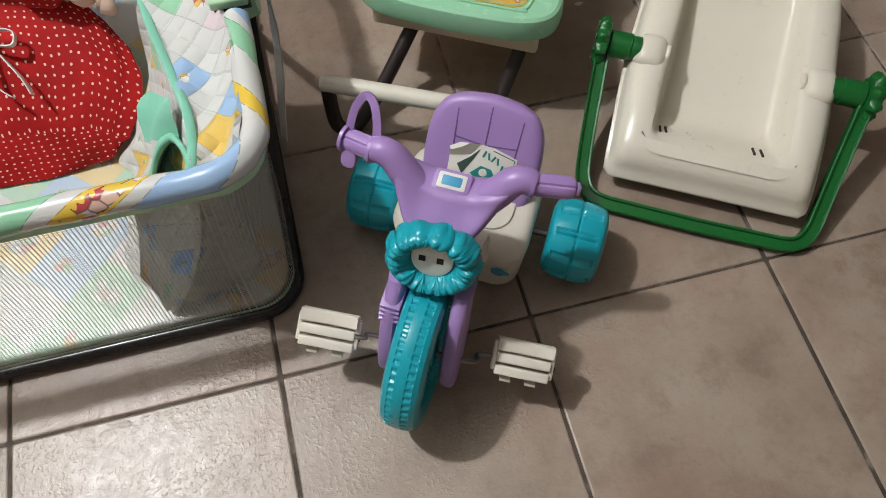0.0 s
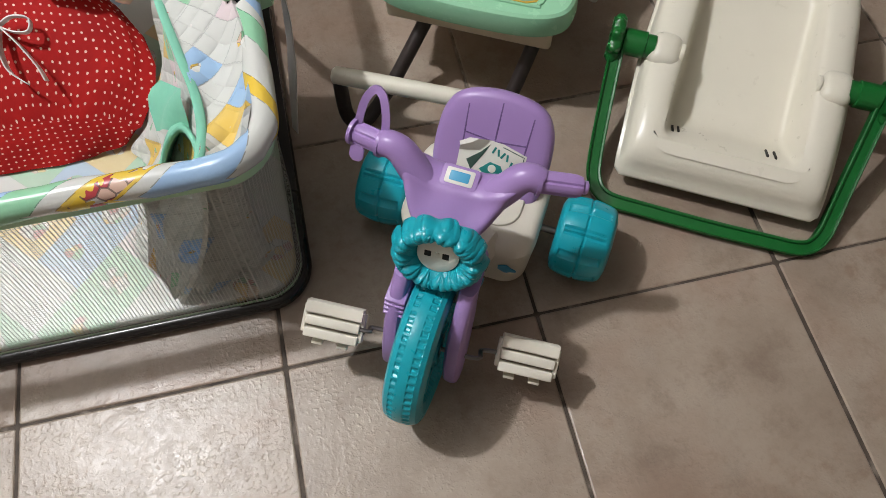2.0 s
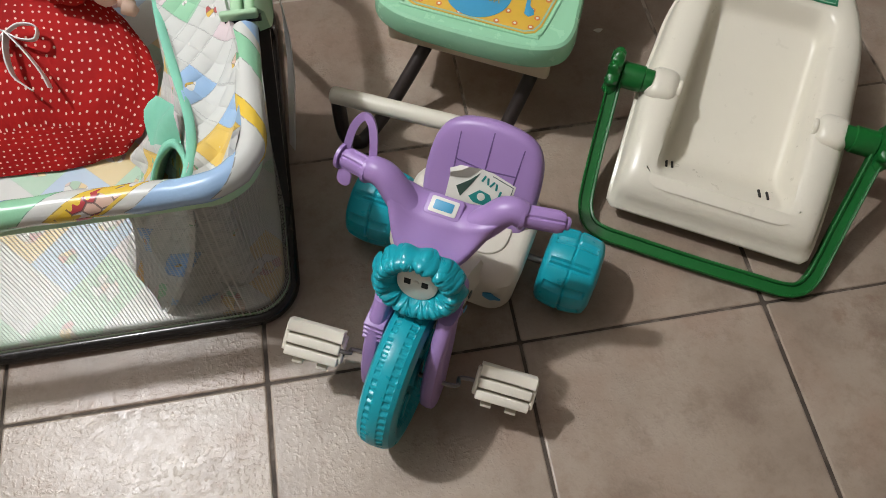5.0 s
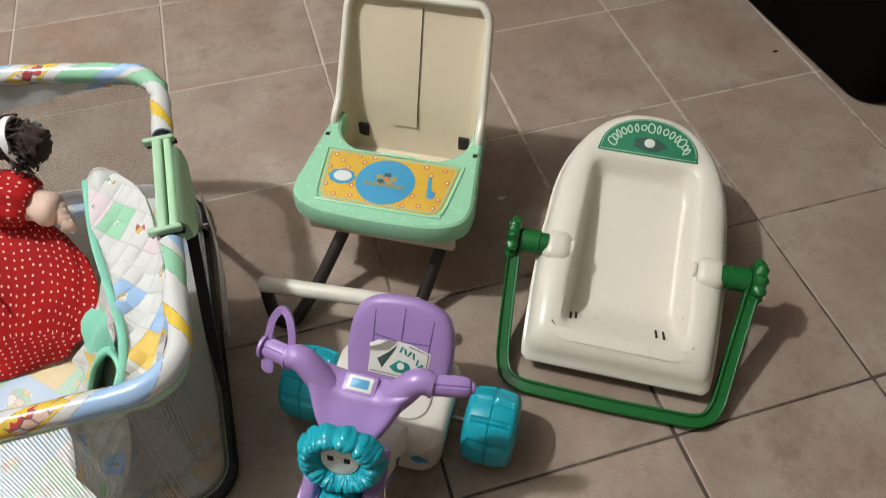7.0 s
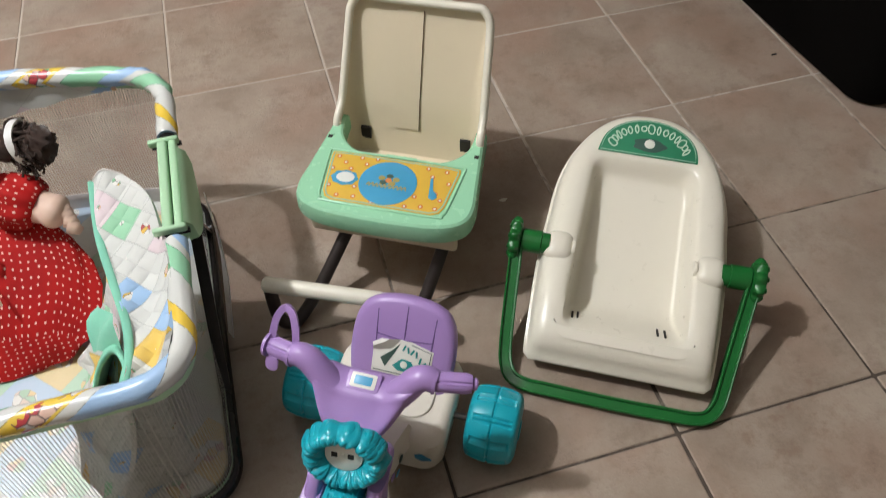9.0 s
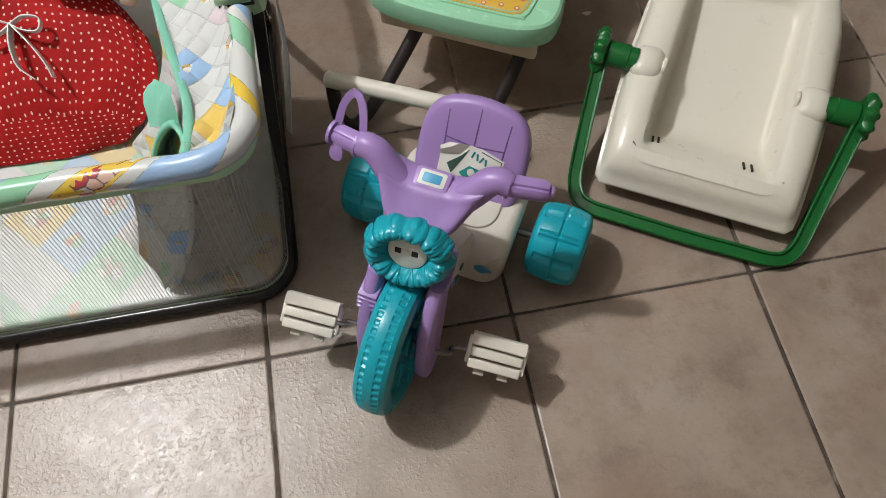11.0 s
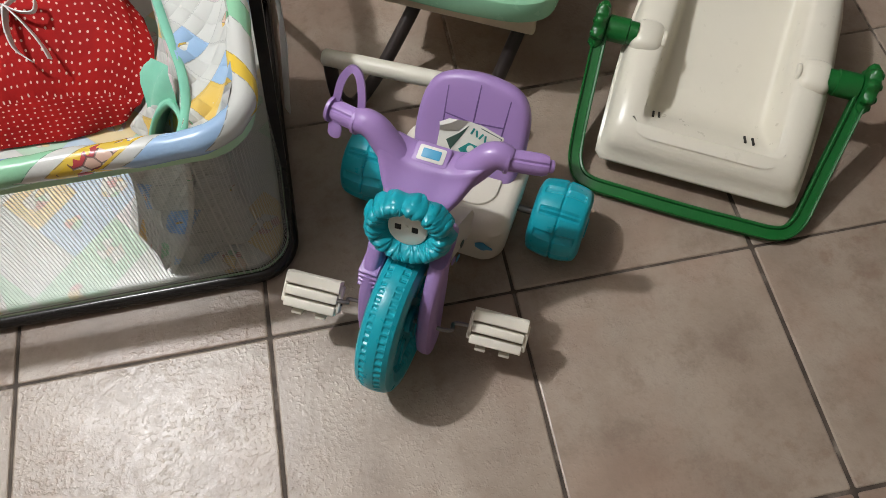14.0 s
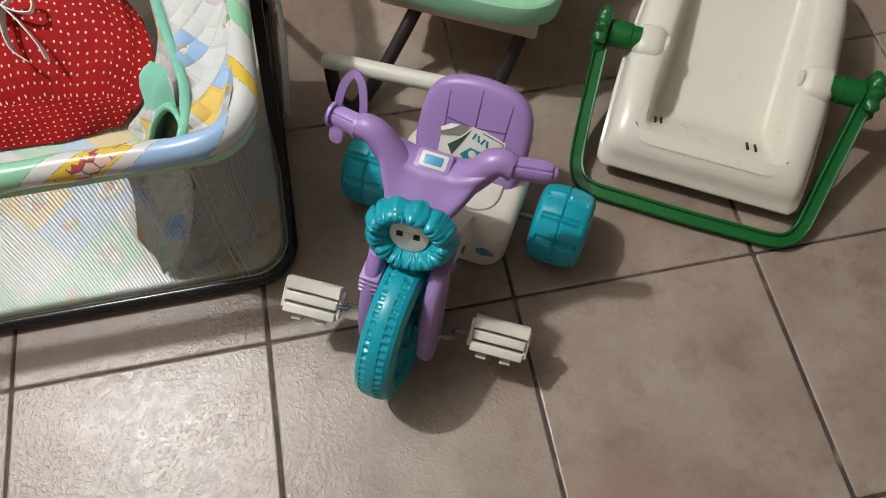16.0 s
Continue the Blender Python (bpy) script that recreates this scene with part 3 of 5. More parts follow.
    # brand lettering drawn as plain strokes
    for k, (x, y, a) in enumerate(((0.002, 0.068, 70), (0.008, 0.066, 100), (0.014, 0.064, 60), (0.020, 0.062, 95), (0.026, 0.054, 80), (0.031, 0.050, 40), (0.035, 0.045, 110), (0.038, 0.040, 75))):
        part("printed_stroke", block(0.009, 0.0026, 0.0006, 0.0002, bm=None), INK_TEAL, stick, smooth=False).matrix_basis = sm @ Matrix.Translation((x, y, 0.0016)) @ pose(0, 0, 0, 0, 0, a)
    part("printed_border", sweep([(x, y, 0.0014) for x, y in ((-0.038, 0.029), (0.038, 0.029), (0.040, 0.068), (0.012, 0.0745))], circle(0.0006, 5)), INK_DARK, stick).matrix_basis = sm

    # front wheel, tyre with two rows of tread slots
    wheel_c, R, W = Vector((0.0, -0.217, 0.094)), 0.094, 0.0225
    def slots(x, a):
        u = (a / (2 * math.pi) * 60) % 1.0
        e = abs(abs(x) - 0.0096)
        return -0.0017 if e < 0.0036 and u < 0.42 else 0.0
    prof = [(-0.012, 0.030), (-0.012, 0.062), (-0.0185, 0.066), (-W, 0.076), (-W + 0.001, 0.084), (-W + 0.004, 0.0895), (-0.0145, 0.0915)]
    prof += [(-0.0135 + 0.027 * i / 18, 0.0922 + 0.0018 * (1 - (-1 + 2 * i / 18) ** 2)) for i in range(19)]
    prof += [(-x, r) for x, r in reversed(prof[:7])]
    wheel = part("front_wheel", lathe_x(prof, 240, slots), TEAL, t, "ribbed teal plastic front wheel", angle=0.5)
    wheel.location = wheel_c
    for sx in (1, -1):
        for k in range(8):
            a = k * math.pi / 4
            m = pose(sx * 0.0125, 0, 0) @ Matrix.Rotation(a, 4, "X") @ Matrix.Translation((0, 0, 0.046))
            part("spoke_rib", block(0.005, 0.007, 0.034, 0.0015), TEAL, wheel).matrix_basis = m
        hub = part("hub_cap", disc(0.017, 0.008), TEAL, wheel)
        hub.matrix_basis = pose(sx * 0.011, 0, 0, 0, 90 * sx, 0)
    # fork
    for sx in (-1, 1):
        rings = []
        for y, z, w, d in ((-0.220, 0.052, 0.011, 0.021), (-0.219, 0.070, 0.0125, 0.026), (-0.211, 0.10, 0.013, 0.030), (-0.197, 0.135, 0.013, 0.030), (-0.182, 0.165, 0.0115, 0.026), (-0.160, 0.185, 0.012, 0.024)):
            w *= 0.86
            x = sx * (0.0368 + 0.02 * max(0, 0.09 - z))
            rings.append([(x + px, y + py, z) for px, py in [(w * math.copysign(abs(math.cos(a)) ** 0.6, math.cos(a)), d * math.copysign(abs(math.sin(a)) ** 0.6, math.sin(a))) for a in [k * math.pi / 8 for k in range(16)]]])
        leg = part("fork_leg", loft(rings), PURPLE, t)
        for k in range(4 if sx < 0 else 0):
            part("rib", block(0.0236, 0.054, 0.0032, 0.0014, (sx * 0.0368, -0.189 + 0.0028 * k, 0.150 + 0.0056 * k)), PURPLE, leg)
    part("fork_crown", block(0.092, 0.04, 0.028, 0.011, (0, -0.143, 0.184), 4, turn=Matrix.Rotation(radians(38), 4, "X")), PURPLE, t)
    # handlebar: a broad yoke that rises into two arms
    prof = circle(1.0, 20)
    bar = part("handlebar", sweep(smooth_path([(-0.094, -0.071, 0.252), (-0.084, -0.071, 0.255), (-0.072, -0.073, 0.251), (-0.060, -0.078, 0.240), (-0.046, -0.084, 0.226), (-0.028, -0.094, 0.212)], 6), prof, (0, 0.5, 0.8), scales=[0.0142 + 0.0042 * min(1.0, i / 24) for i in range(31)]), PURPLE, t, "lilac plastic handlebar with a small sticker")
    part("arm", sweep(smooth_path([(0.078, -0.064, 0.251), (0.068, -0.064, 0.254), (0.057, -0.067, 0.250), (0.046, -0.074, 0.238), (0.032, -0.082, 0.224), (0.015, -0.092, 0.212)], 6), prof, (0, 0.5, 0.8), scales=[0.0142 + 0.0042 * min(1.0, i / 24) for i in range(31)]), PURPLE, bar)
    # broad yoke: flat front plate below, shelf on top
    rings, xc, half_w = [], -0.007, 0.067
    ease_in = lambda q: q * q * (2 - q)
    for i in range(29):
        u = -1 + 2 * i / 28
        x, q = xc + half_w * u, abs(u)
        lift_z = 0.022 * ease_in(max(0.0, (q - 0.30) / 0.70))
        fy, fz = -0.152 + 0.066 * q ** 1.5, 0.184 + 0.050 * q ** 1.5
        quad = [(x, -0.060, 0.222 + lift_z), (x, -0.064, 0.236 + lift_z), (x, -0.092, 0.2375 + lift_z), (x, -0.108 + 0.010 * q, 0.229 + lift_z), (x, fy, fz + 0.014), (x, fy + 0.003, fz), (x, fy + 0.020, fz - 0.006), (x, -0.070, 0.204 + 0.9 * lift_z)]
        # the ends run out into the arms
        c0 = sum((Vector(p) for p in quad), Vector()) / 8 + Vector((0, 0.004, 0.004)) * max(0.0, (q - 0.6) / 0.4)
        quad = [c0.lerp(Vector(p), 1 - 0.62 * max(0.0, (q - 0.6) / 0.4) ** 1.6) for p in quad]
        rings.append(smooth_path(quad, 3, True))
    part("yoke", loft(rings), PURPLE, bar, angle=1.2)
    panel_m = facing((-0.005, -0.0785, 0.2405), (0.0, -0.20, 0.98), (0, 1, 0.2))
    part("panel", slab(rounded_rect(-0.021, -0.0130, 0.021, 0.0130, 0.005), -0.018, 0.0, 0.002, panel_m), PURPLE, bar)
    stk = part("sticker", slab(rounded_rect(-0.0155, -0.0090, 0.0155, 0.0090, 0.002, 3), 0.0, 0.0008, 0.0002, panel_m), STICKER, bar, "white and blue sticker")
    part("printed_patch", slab(rounded_rect(-0.0108, -0.0055, 0.0108, 0.0055, 0.0015, 3), 0.0008, 0.0013, 0.0002, panel_m), INK_BLUE, stk)
    for pts in ([(-0.128, -0.064, 0.250), (-0.094, -0.071, 0.252)], [(0.076, -0.064, 0.251), (0.120, -0.054, 0.246)]):
        a, b = Vector(pts[0]), Vector(pts[1])
        g = part("grip", sweep([a.lerp(b, i / 8) for i in range(9)], [(0.0125 * math.cos(u) * (1 - 0.13 * (math.cos(6 * u) > 0.55)), 0.0125 * math.sin(u) * (1 - 0.13 * (math.cos(6 * u) > 0.55))) for u in [j * math.pi / 18 for j in range(36)]], scales=[0.8, 0.95, 1, 1, 1, 1, 1, 1, 1.0] if a.x < 0 else [1, 1, 1, 1, 1, 1, 1, 0.98, 0.82]), PURPLE, bar)
        if a.x > 0:
            part("end_cap", disc(0.0075, 0.007, facing(b, b - a), 16, 0.003), PURPLE, g)
        for e in ((a, b) if a.x < 0 else (a,)):
            part("collar", sweep([e - (b - a).normalized() * 0.002, e + (b - a).normalized() * 0.002], circle(0.0155, 20)), PURPLE, g)
    loop = smooth_path([(-0.126, -0.064, 0.246), (-0.125, -0.055, 0.262), (-0.121, -0.042, 0.281), (-0.112, -0.034, 0.291), (-0.102, -0.038, 0.288), (-0.095, -0.052, 0.272), (-0.093, -0.066, 0.254)], 5)
    part("strap_loop", sweep(loop, [(-0.0042, -0.0030), (0.0042, -0.0030), (0.0046, 0.0), (0.0042, 0.0030), (-0.0042, 0.0030)], (0.2, -0.75, 0.6)), PURPLE, bar, "thin lilac plastic strap loop")
    part("strap_tail", slab(rounded_rect(-0.0085, -0.017, 0.0085, 0.004, 0.0075), 0.0, 0.0024, 0.0008, facing((-0.120, -0.077, 0.243), (-0.1, -0.86, 0.5))), PURPLE, bar)

    # ruffled flower lamp on the front
    fm = facing((-0.001, -0.161, 0.223), (0.05, -0.92, 0.39))
    rr = [0.0215, 0.0225, 0.0265, 0.031, 0.037, 0.042, 0.0455, 0.0475, 0.0482]
    hh = [0.000, 0.004, 0.0095, 0.0135, 0.0150, 0.0130, 0.0080, 0.001, -0.007]
    rings = [[(1.05 * r * (1 + 0.05 * (r > 0.036) * math.cos(13 * q)) * math.cos(q), 0.87 * r * (1 + 0.05 * (r > 0.036) * math.cos(13 * q)) * math.sin(q) - 0.002, h) for q in [k * math.pi / 70 for k in range(140)]] for r, h in list(zip(rr, hh)) + [(0.040, -0.012), (0.02, -0.012)]]
    bm = loft(rings)
    # leaf-shaped petals with a crease, lapping over the ring
    wild = random.Random(21)
    for k in range(20):
        big = k < 13
        a0 = (k + wild.uniform(-0.22, 0.22)) * 2 * math.pi / (13 if big else 7)
        tilt = wild.uniform(-0.30, 0.18) if big else wild.uniform(-0.6, 0.6)
        r0, long, wide = (0.0370, wild.uniform(0.0140, 0.0165), wild.uniform(0.0104, 0.0122)) if big else (wild.uniform(0.030, 0.0425), 0.0090, 0.0060)
        puff = wild.uniform(0.0066, 0.0086) if big else wild.uniform(0.0062, 0.0078)
        grid = []
        for i in range(13):
            e = -1 + i / 6
            row = []
            for j in range(11):
                v = -1 + j / 5
                along, across = long * e, wide * v * max(0.02, 1 - abs(e) ** 2.4) * (1 + 0.2 * e)
                r = r0 + along * math.cos(tilt) - across * math.sin(tilt)
                q = a0 + (along * math.sin(tilt) + across * math.cos(tilt)) / r0
                lump = puff * (1 - v * v) * (1 - 0.55 * e * e) - 0.0040 * math.exp(-((v + 0.25 * e) / 0.14) ** 2) * (1 - e * e) - 0.0016
                lump += 0.0012 * math.exp(-((v - 0.55) / 0.15) ** 2) * (1 - e * e)
                r = min(r, 0.0500)
                base = float(np.interp(r, rr, hh))
                row.append((1.05 * r * math.cos(q), 0.87 * r * math.sin(q) - 0.002, base + lump))
            grid.append(row)
        loft(grid, closed=False, cap=False, bm=bm)
    flower = part("flower", move(bm, fm), TEAL, t, "ruffled teal plastic flower headlight", angle=1.2)
    face = part("centre_disc", disc(0.0225, 0.006, fm @ Matrix.Translation((0, 0, 0.0)), 36, 0.002), STICKER, flower, "white centre disc with two square holes")
    for x in (-0.0105, 0.0085):
        part("hole", block(0.0072, 0.0074, 0.0012, 0.0006), DARK, face, smooth=False).matrix_basis = fm @ Matrix.Translation((x, 0.001, 0.006))
    part("nose", disc(0.003, 0.0016, fm @ Matrix.Translation((-0.001, 0.002, 0.0055)), 12, 0.0006), STICKER, face)
    part("screw", disc(0.004, 0.004, facing((-0.004, -0.207, 0.172), (0, -0.8, 0.5)), 12, 0.001), STEEL, flower)

    # pedals and crank
    part("crank", sweep(smooth_path([(-0.106, -0.228, 0.100), (-0.066, -0.226, 0.101), (-0.056, -0.217, 0.094), (0.056, -0.217, 0.094), (0.066, -0.200, 0.082), (0.116, -0.194, 0.079)], 6), circle(0.0028, 8)), STEEL, t, "bent steel pedal crank")
    for c, tip in (((-0.108, -0.228, 0.100), 3), ((0.117, -0.192, 0.079), 5)):
        m = Matrix.Translation(c) @ pose(0, 0, 0, 28, tip, 6)
        # a broad upper bar with a hollowed top, two narrow bars below it
        bm = loft([[(x, y + 0.016, z + 0.001 - (0.0035 * (1 - (x / 0.033) ** 2) if z > 0 else 0.0) + (0.001 if y > 0 else 0.0)) for y, z in ((-0.009, -0.010), (0.006, -0.010), (0.0065, 0.0085), (0.005, 0.0105), (-0.0075, 0.0105), (-0.009, 0.0085))] for x in [-0.033 + 0.066 * q / 12 for q in range(13)]])
        p = part("pedal", bm, PEDAL, t, "ivory plastic ribbed pedal")
        p.matrix_basis = m
        for y, h in ((-0.001, 0.017), (-0.0155, 0.016)):
            part("tread_bar", block(0.064, 0.0112, h, 0.0018, (0, y, 0)), PEDAL, p)
        for x in (-0.034, 0.034):
            part("end_cap", block(0.005, 0.034, 0.012, 0.002, (x, 0.0, -0.002)), PEDAL, p)
        for x in (-0.016, 0.014):
            part("tab", block(0.013, 0.004, 0.020, 0.001, (x, -0.024, -0.013), turn=Matrix.Rotation(0.5, 4, "X")), PEDAL, p)
        part("spindle_hole", disc(0.0032, 0.0012), DARK, p).matrix_basis = pose(0.0365, -0.004, 0.0, 0, 90, 0)
    return t


tricycle()


# ---------------------------------------------------------------- doll carrier
def polar(outline, c, n):
    """Where rays from c meet an outline, at n even angles."""
    out = []
    for k in range(n):
        a = -math.pi / 2 + 2 * math.pi * k / n
        d = Vector((math.cos(a), math.sin(a)))
        best = 0.0
        for i in range(len(outline)):
            p, q = Vector(outline[i]) - Vector(c), Vector(outline[(i + 1) % len(outline)]) - Vector(c)
            e = q - p
            den = d.x * e.y - d.y * e.x
            if abs(den) < 1e-12:
                continue
            s = (p.x * e.y - p.y * e.x) / den
            u = (p.x * d.y - p.y * d.x) / den
            if s > 0 and -1e-6 <= u <= 1 + 1e-6:
                best = max(best, s)
        out.append((c[0] + d.x * best, c[1] + d.y * best))
    return out


def carrier():
    t = thing("doll_carrier", pose(0.280, 0.106, 0, 0, 0, -30), "ivory plastic doll carrier with a green swing handle on the floor", "doll carrier")
    c, N = (0.0, 0.19), 128

    def outer(d):
        w, y0 = 0.134 - d, 0.001 + d
        pts = [(0, y0)] + [(w - 0.014 + 0.014 * math.sin(a), y0 + 0.014 - 0.014 * math.cos(a)) for a in [k * math.pi / 12 for k in range(7)]]
        pts += [(w + 0.004, 0.10), (w + 0.005, 0.17), (w + 0.001, 0.235)]
        h = 0.420 - d - 0.235
        pts += [((w + 0.001) * math.cos(a) ** 0.85, 0.235 + h * math.sin(a) ** 0.95) for a in [k * math.pi / 32 for k in range(1, 16)]]
        return pts + [(0, 0.420 - d)] + [(-x, y) for x, y in reversed(pts[1:])]

    def inner(d):
        pts = rounded_rect(-0.091 + d, 0.024 + d, 0.091 - d, 0.322 - d, 0.026, 5)
        return [(x * (1 - 0.10 * (y - 0.05) / 0.27), y) for x, y in pts]

    zr = lambda y: 0.078 + 0.247 * y - 0.012 * max(0.0, 1 - y / 0.075) ** 2
    ease = lambda q: q * q * (3 - 2 * q)
    floor_d = lambda y: (0.030 + 0.046 * max(0.0, min(1.0, (0.315 - y) / 0.25)) ** 0.7) * (0.03 + 0.97 * ease(max(0.0, min(1.0, (y - 0.018) / 0.105))))
    lift = lambda pts, dz: [(x, y, zr(y) + dz) for x, y in polar(pts, c, N)]
    edge_d = lambda y: max(0.35, min(1.0, (y - 0.022) / 0.07))
    lip = lambda pts, dz: [(x, y, zr(y) + dz * edge_d(y)) for x, y in polar(pts, c, N)]
    deep = lambda pts, k: [(x, y, zr(y) - 0.005 * edge_d(y) - (floor_d(y) - 0.005 * edge_d(y)) * k) for x, y in polar(pts, c, N)]
    rings = [lift(outer(0.006), -0.039), lift(outer(-0.0055), -0.0385), lift(outer(-0.0070), -0.036), lift(outer(-0.0065), -0.0325), lift(outer(-0.0025), -0.0312), lift(outer(0.0005), -0.016), lift(outer(0.0045), -0.008), lift(outer(0.011), -0.0025), lift(outer(0.020), 0.0004), lift(outer(0.028), 0.0012),
             lip(inner(-0.011), 0.0012), lip(inner(-0.005), -0.001), lip(inner(-0.001), -0.004), deep(inner(0.003), 0.50), deep(inner(0.006), 0.80), deep(inner(0.009), 0.94), deep(inner(0.013), 1.0)]
    for f in (0.93, 0.85, 0.77, 0.68, 0.55, 0.4, 0.1):
        rings.append([(c[0] + (x - c[0]) * f, c[1] + (y - c[1]) * f, zr(c[1] + (y - c[1]) * f) - floor_d(c[1] + (y - c[1]) * f)) for x, y in polar(inner(0.013), c, N)])
    bm = loft(rings, cap=False)
    bm.faces.new([v for v in bm.verts][-N:])
    shell = part("shell", bm, IVORY, t, "ivory plastic shell seat", angle=0.9)
    # rounded belly below the rim
    und = [[(x * s, 0.19 + (y - 0.19) * s, max(0.003, zr(y) - 0.030 - dz)) for x, y in polar(outer(0.03), c, N)] for s, dz in ((1.0, 0.0), (0.95, 0.02), (0.8, 0.045), (0.5, 0.055))]
    bm = loft(und, cap=False)
    bm.faces.new([v for v in bm.verts][-N:])
    part("belly", bm, IVORY, shell)
    for x, y in ((-0.088, 0.067), (-0.080, 0.069), (0.052, 0.059), (0.063, 0.059)):
        s = part("slot", block(0.0030, 0.024, 0.006, 0.0006), DARK, shell, smooth=False)
        x += 0.012 if x < 0 else 0.0
        slope = (zr(y + 0.01) - floor_d(y + 0.01) - zr(y - 0.01) + floor_d(y - 0.01)) / 0.02
        s.matrix_basis = pose(x, y, zr(y) - floor_d(y) - 0.0012, math.degrees(math.atan(slope)), 0, 0)
    for sx in (-1, 1):
        b = part("pivot_boss", block(0.046, 0.052, 0.038, 0.017, (sx * 0.115, 0.156, zr(0.156) - 0.010), 4, turn=Matrix.Rotation(radians(15), 4, "X")), IVORY, shell)
        part("pivot_cap", disc(0.013, 0.006), IVORY, b).matrix_basis = pose(sx * 0.095, 0.156, zr(0.156) - 0.006, 0, -90 * sx, 0)
    # printed header, with plain pale bars
    sign_m = Matrix.Translation((0, 0, 0.078)) @ Matrix.Rotation(math.atan(0.247), 4, "X")
    k = math.sqrt(1 + 0.247 ** 2)
    arch = [(-0.081, 0.331 * k), (0.079, 0.331 * k)] + [(0.079 * math.cos(a), (0.334 + 0.066 * abs(math.sin(a)) ** 0.9) * k) for a in [j * math.pi / 22 for j in range(1, 22)]]
    sign = part("printed_header", slab(arch, 0.0012, 0.0028, 0.0006, sign_m), INK_GREEN, shell, "green printed header panel with pale bars")
    for j in range(15):
        a = math.pi * (0.95 - 0.90 * j / 14)
        x, y = 0.060 * math.cos(a), (0.343 + 0.040 * math.sin(a)) * k
        big = j in (0, 7, 12)
        tall, wide = (0.0098, 0.0052) if big else ((0.0056, 0.0040), (0.0064, 0.0034), (0.0076, 0.0026))[j % 3]
        place = sign_m @ Matrix.Translation((x, y, 0.0030)) @ Matrix.Rotation(0.55 * (a - math.pi / 2), 4, "Z")
        loop = [(wide * math.cos(q), tall * math.sin(q) * (1 + 0.15 * math.cos(2 * q + j)), 0) for q in [v * math.pi / 10 for v in range(20)]]
        part("printed_curl", sweep(loop, [(-0.0011, -0.0003), (0.0011, -0.0003), (0.0011, 0.0005), (-0.0011, 0.0005)], closed=True), INK_CREAM, sign, smooth=False).matrix_basis = place
    part("printed_outline", sweep([(x * 0.955, (y / k - 0.331) * 0.93 * k + 0.3335 * k, 0.0031) for x, y in arch], [(-0.0007, -0.0003), (0.0007, -0.0003), (0.0007, 0.0003), (-0.0007, 0.0003)], closed=True), INK_PALE, sign, smooth=False).matrix_basis = sign_m
    leaf = part("printed_leaf", slab([(0.026 * math.cos(a) * (1 + 0.12 * math.cos(5 * a)), 0.352 * k + 0.013 * math.sin(a)) for a in [j * math.pi / 16 for j in range(32)]], 0.0028, 0.0033, 0.0001, sign_m), INK_DARK, sign)
    part("printed_disc", disc(0.0085, 0.0012, sign_m @ Matrix.Translation((0, 0.354 * k, 0.0032)), 20, 0.0003), STICKER, sign)
    # swing handle resting on the floor in front
    path = [(-0.180, 0.153, 0.112), (-0.176, 0.10, 0.078), (-0.172, 0.05, 0.048), (-0.168, 0.012, 0.026), (-0.163, -0.012, 0.015), (-0.151, -0.031, 0.0095), (-0.130, -0.040, 0.009), (-0.09, -0.0415, 0.009), (0.0, -0.043, 0.009)]
    path = path + [(-x - 0.009 * min(1.0, max(0.0, (0.15 - y) / 0.12)), y, z) for x, y, z in reversed(path[:-1])]
    path = smooth_path(path, 6)
    pr = [(-0.0100, -0.0065), (-0.0085, -0.0080), (0.0085, -0.0080), (0.0100, -0.0065), (0.0100, 0.0085), (0.0088, 0.0095), (0.0072, 0.0090), (0.0066, 0.0048), (-0.0050, 0.0048), (-0.0062, 0.0085), (-0.0085, 0.0092), (-0.0100, 0.0080)]
    handle = part("handle", sweep(path, pr, (0, -0.35, 0.94)), GREEN, t, "green plastic swing handle", angle=0.5)
    for sx in (-1, 1):
        hub = part("hub", lathe_x([(0.130, 0.012), (0.130, 0.0165), (0.142, 0.0165), (0.143, 0.0185), (0.172, 0.0185), (0.174, 0.016)], 28), GREEN, handle)
        hub.matrix_basis = Matrix.Translation((0, 0.156, 0.110)) @ Matrix.Diagonal((sx, 1, 1, 1))
        rings = []
        for x, r, amp in ((0.174, 0.020, 0.0), (0.176, 0.028, 0.0020), (0.181, 0.0315, 0.0034), (0.187, 0.0315, 0.0034), (0.191, 0.029, 0.0026), (0.193, 0.022, 0.001), (0.1935, 0.012, 0.0)):
            rings.append([(x, (r + amp * math.cos(9 * a)) * math.cos(a), (r + amp * math.cos(9 * a)) * math.sin(a)) for a in [q * 2 * math.pi / 72 for q in range(72)]])
        kn = part("flower_knob", loft(rings), GREEN, handle, "scalloped green knob")
        kn.matrix_basis = Matrix.Translation((0, 0.156, 0.110)) @ Matrix.Diagonal((sx, 1, 1, 1))
        for q in range(9):
            a = q * 2 * math.pi / 9
            part("knob_bead", disc(0.0042, 0.002, None, 10, 0.0009), GREEN, kn).matrix_basis = Matrix.Translation((0.192, 0.025 * math.cos(a), 0.025 * math.sin(a))) @ pose(0, 0, 0, 0, 90, 0)
    return t


carrier()


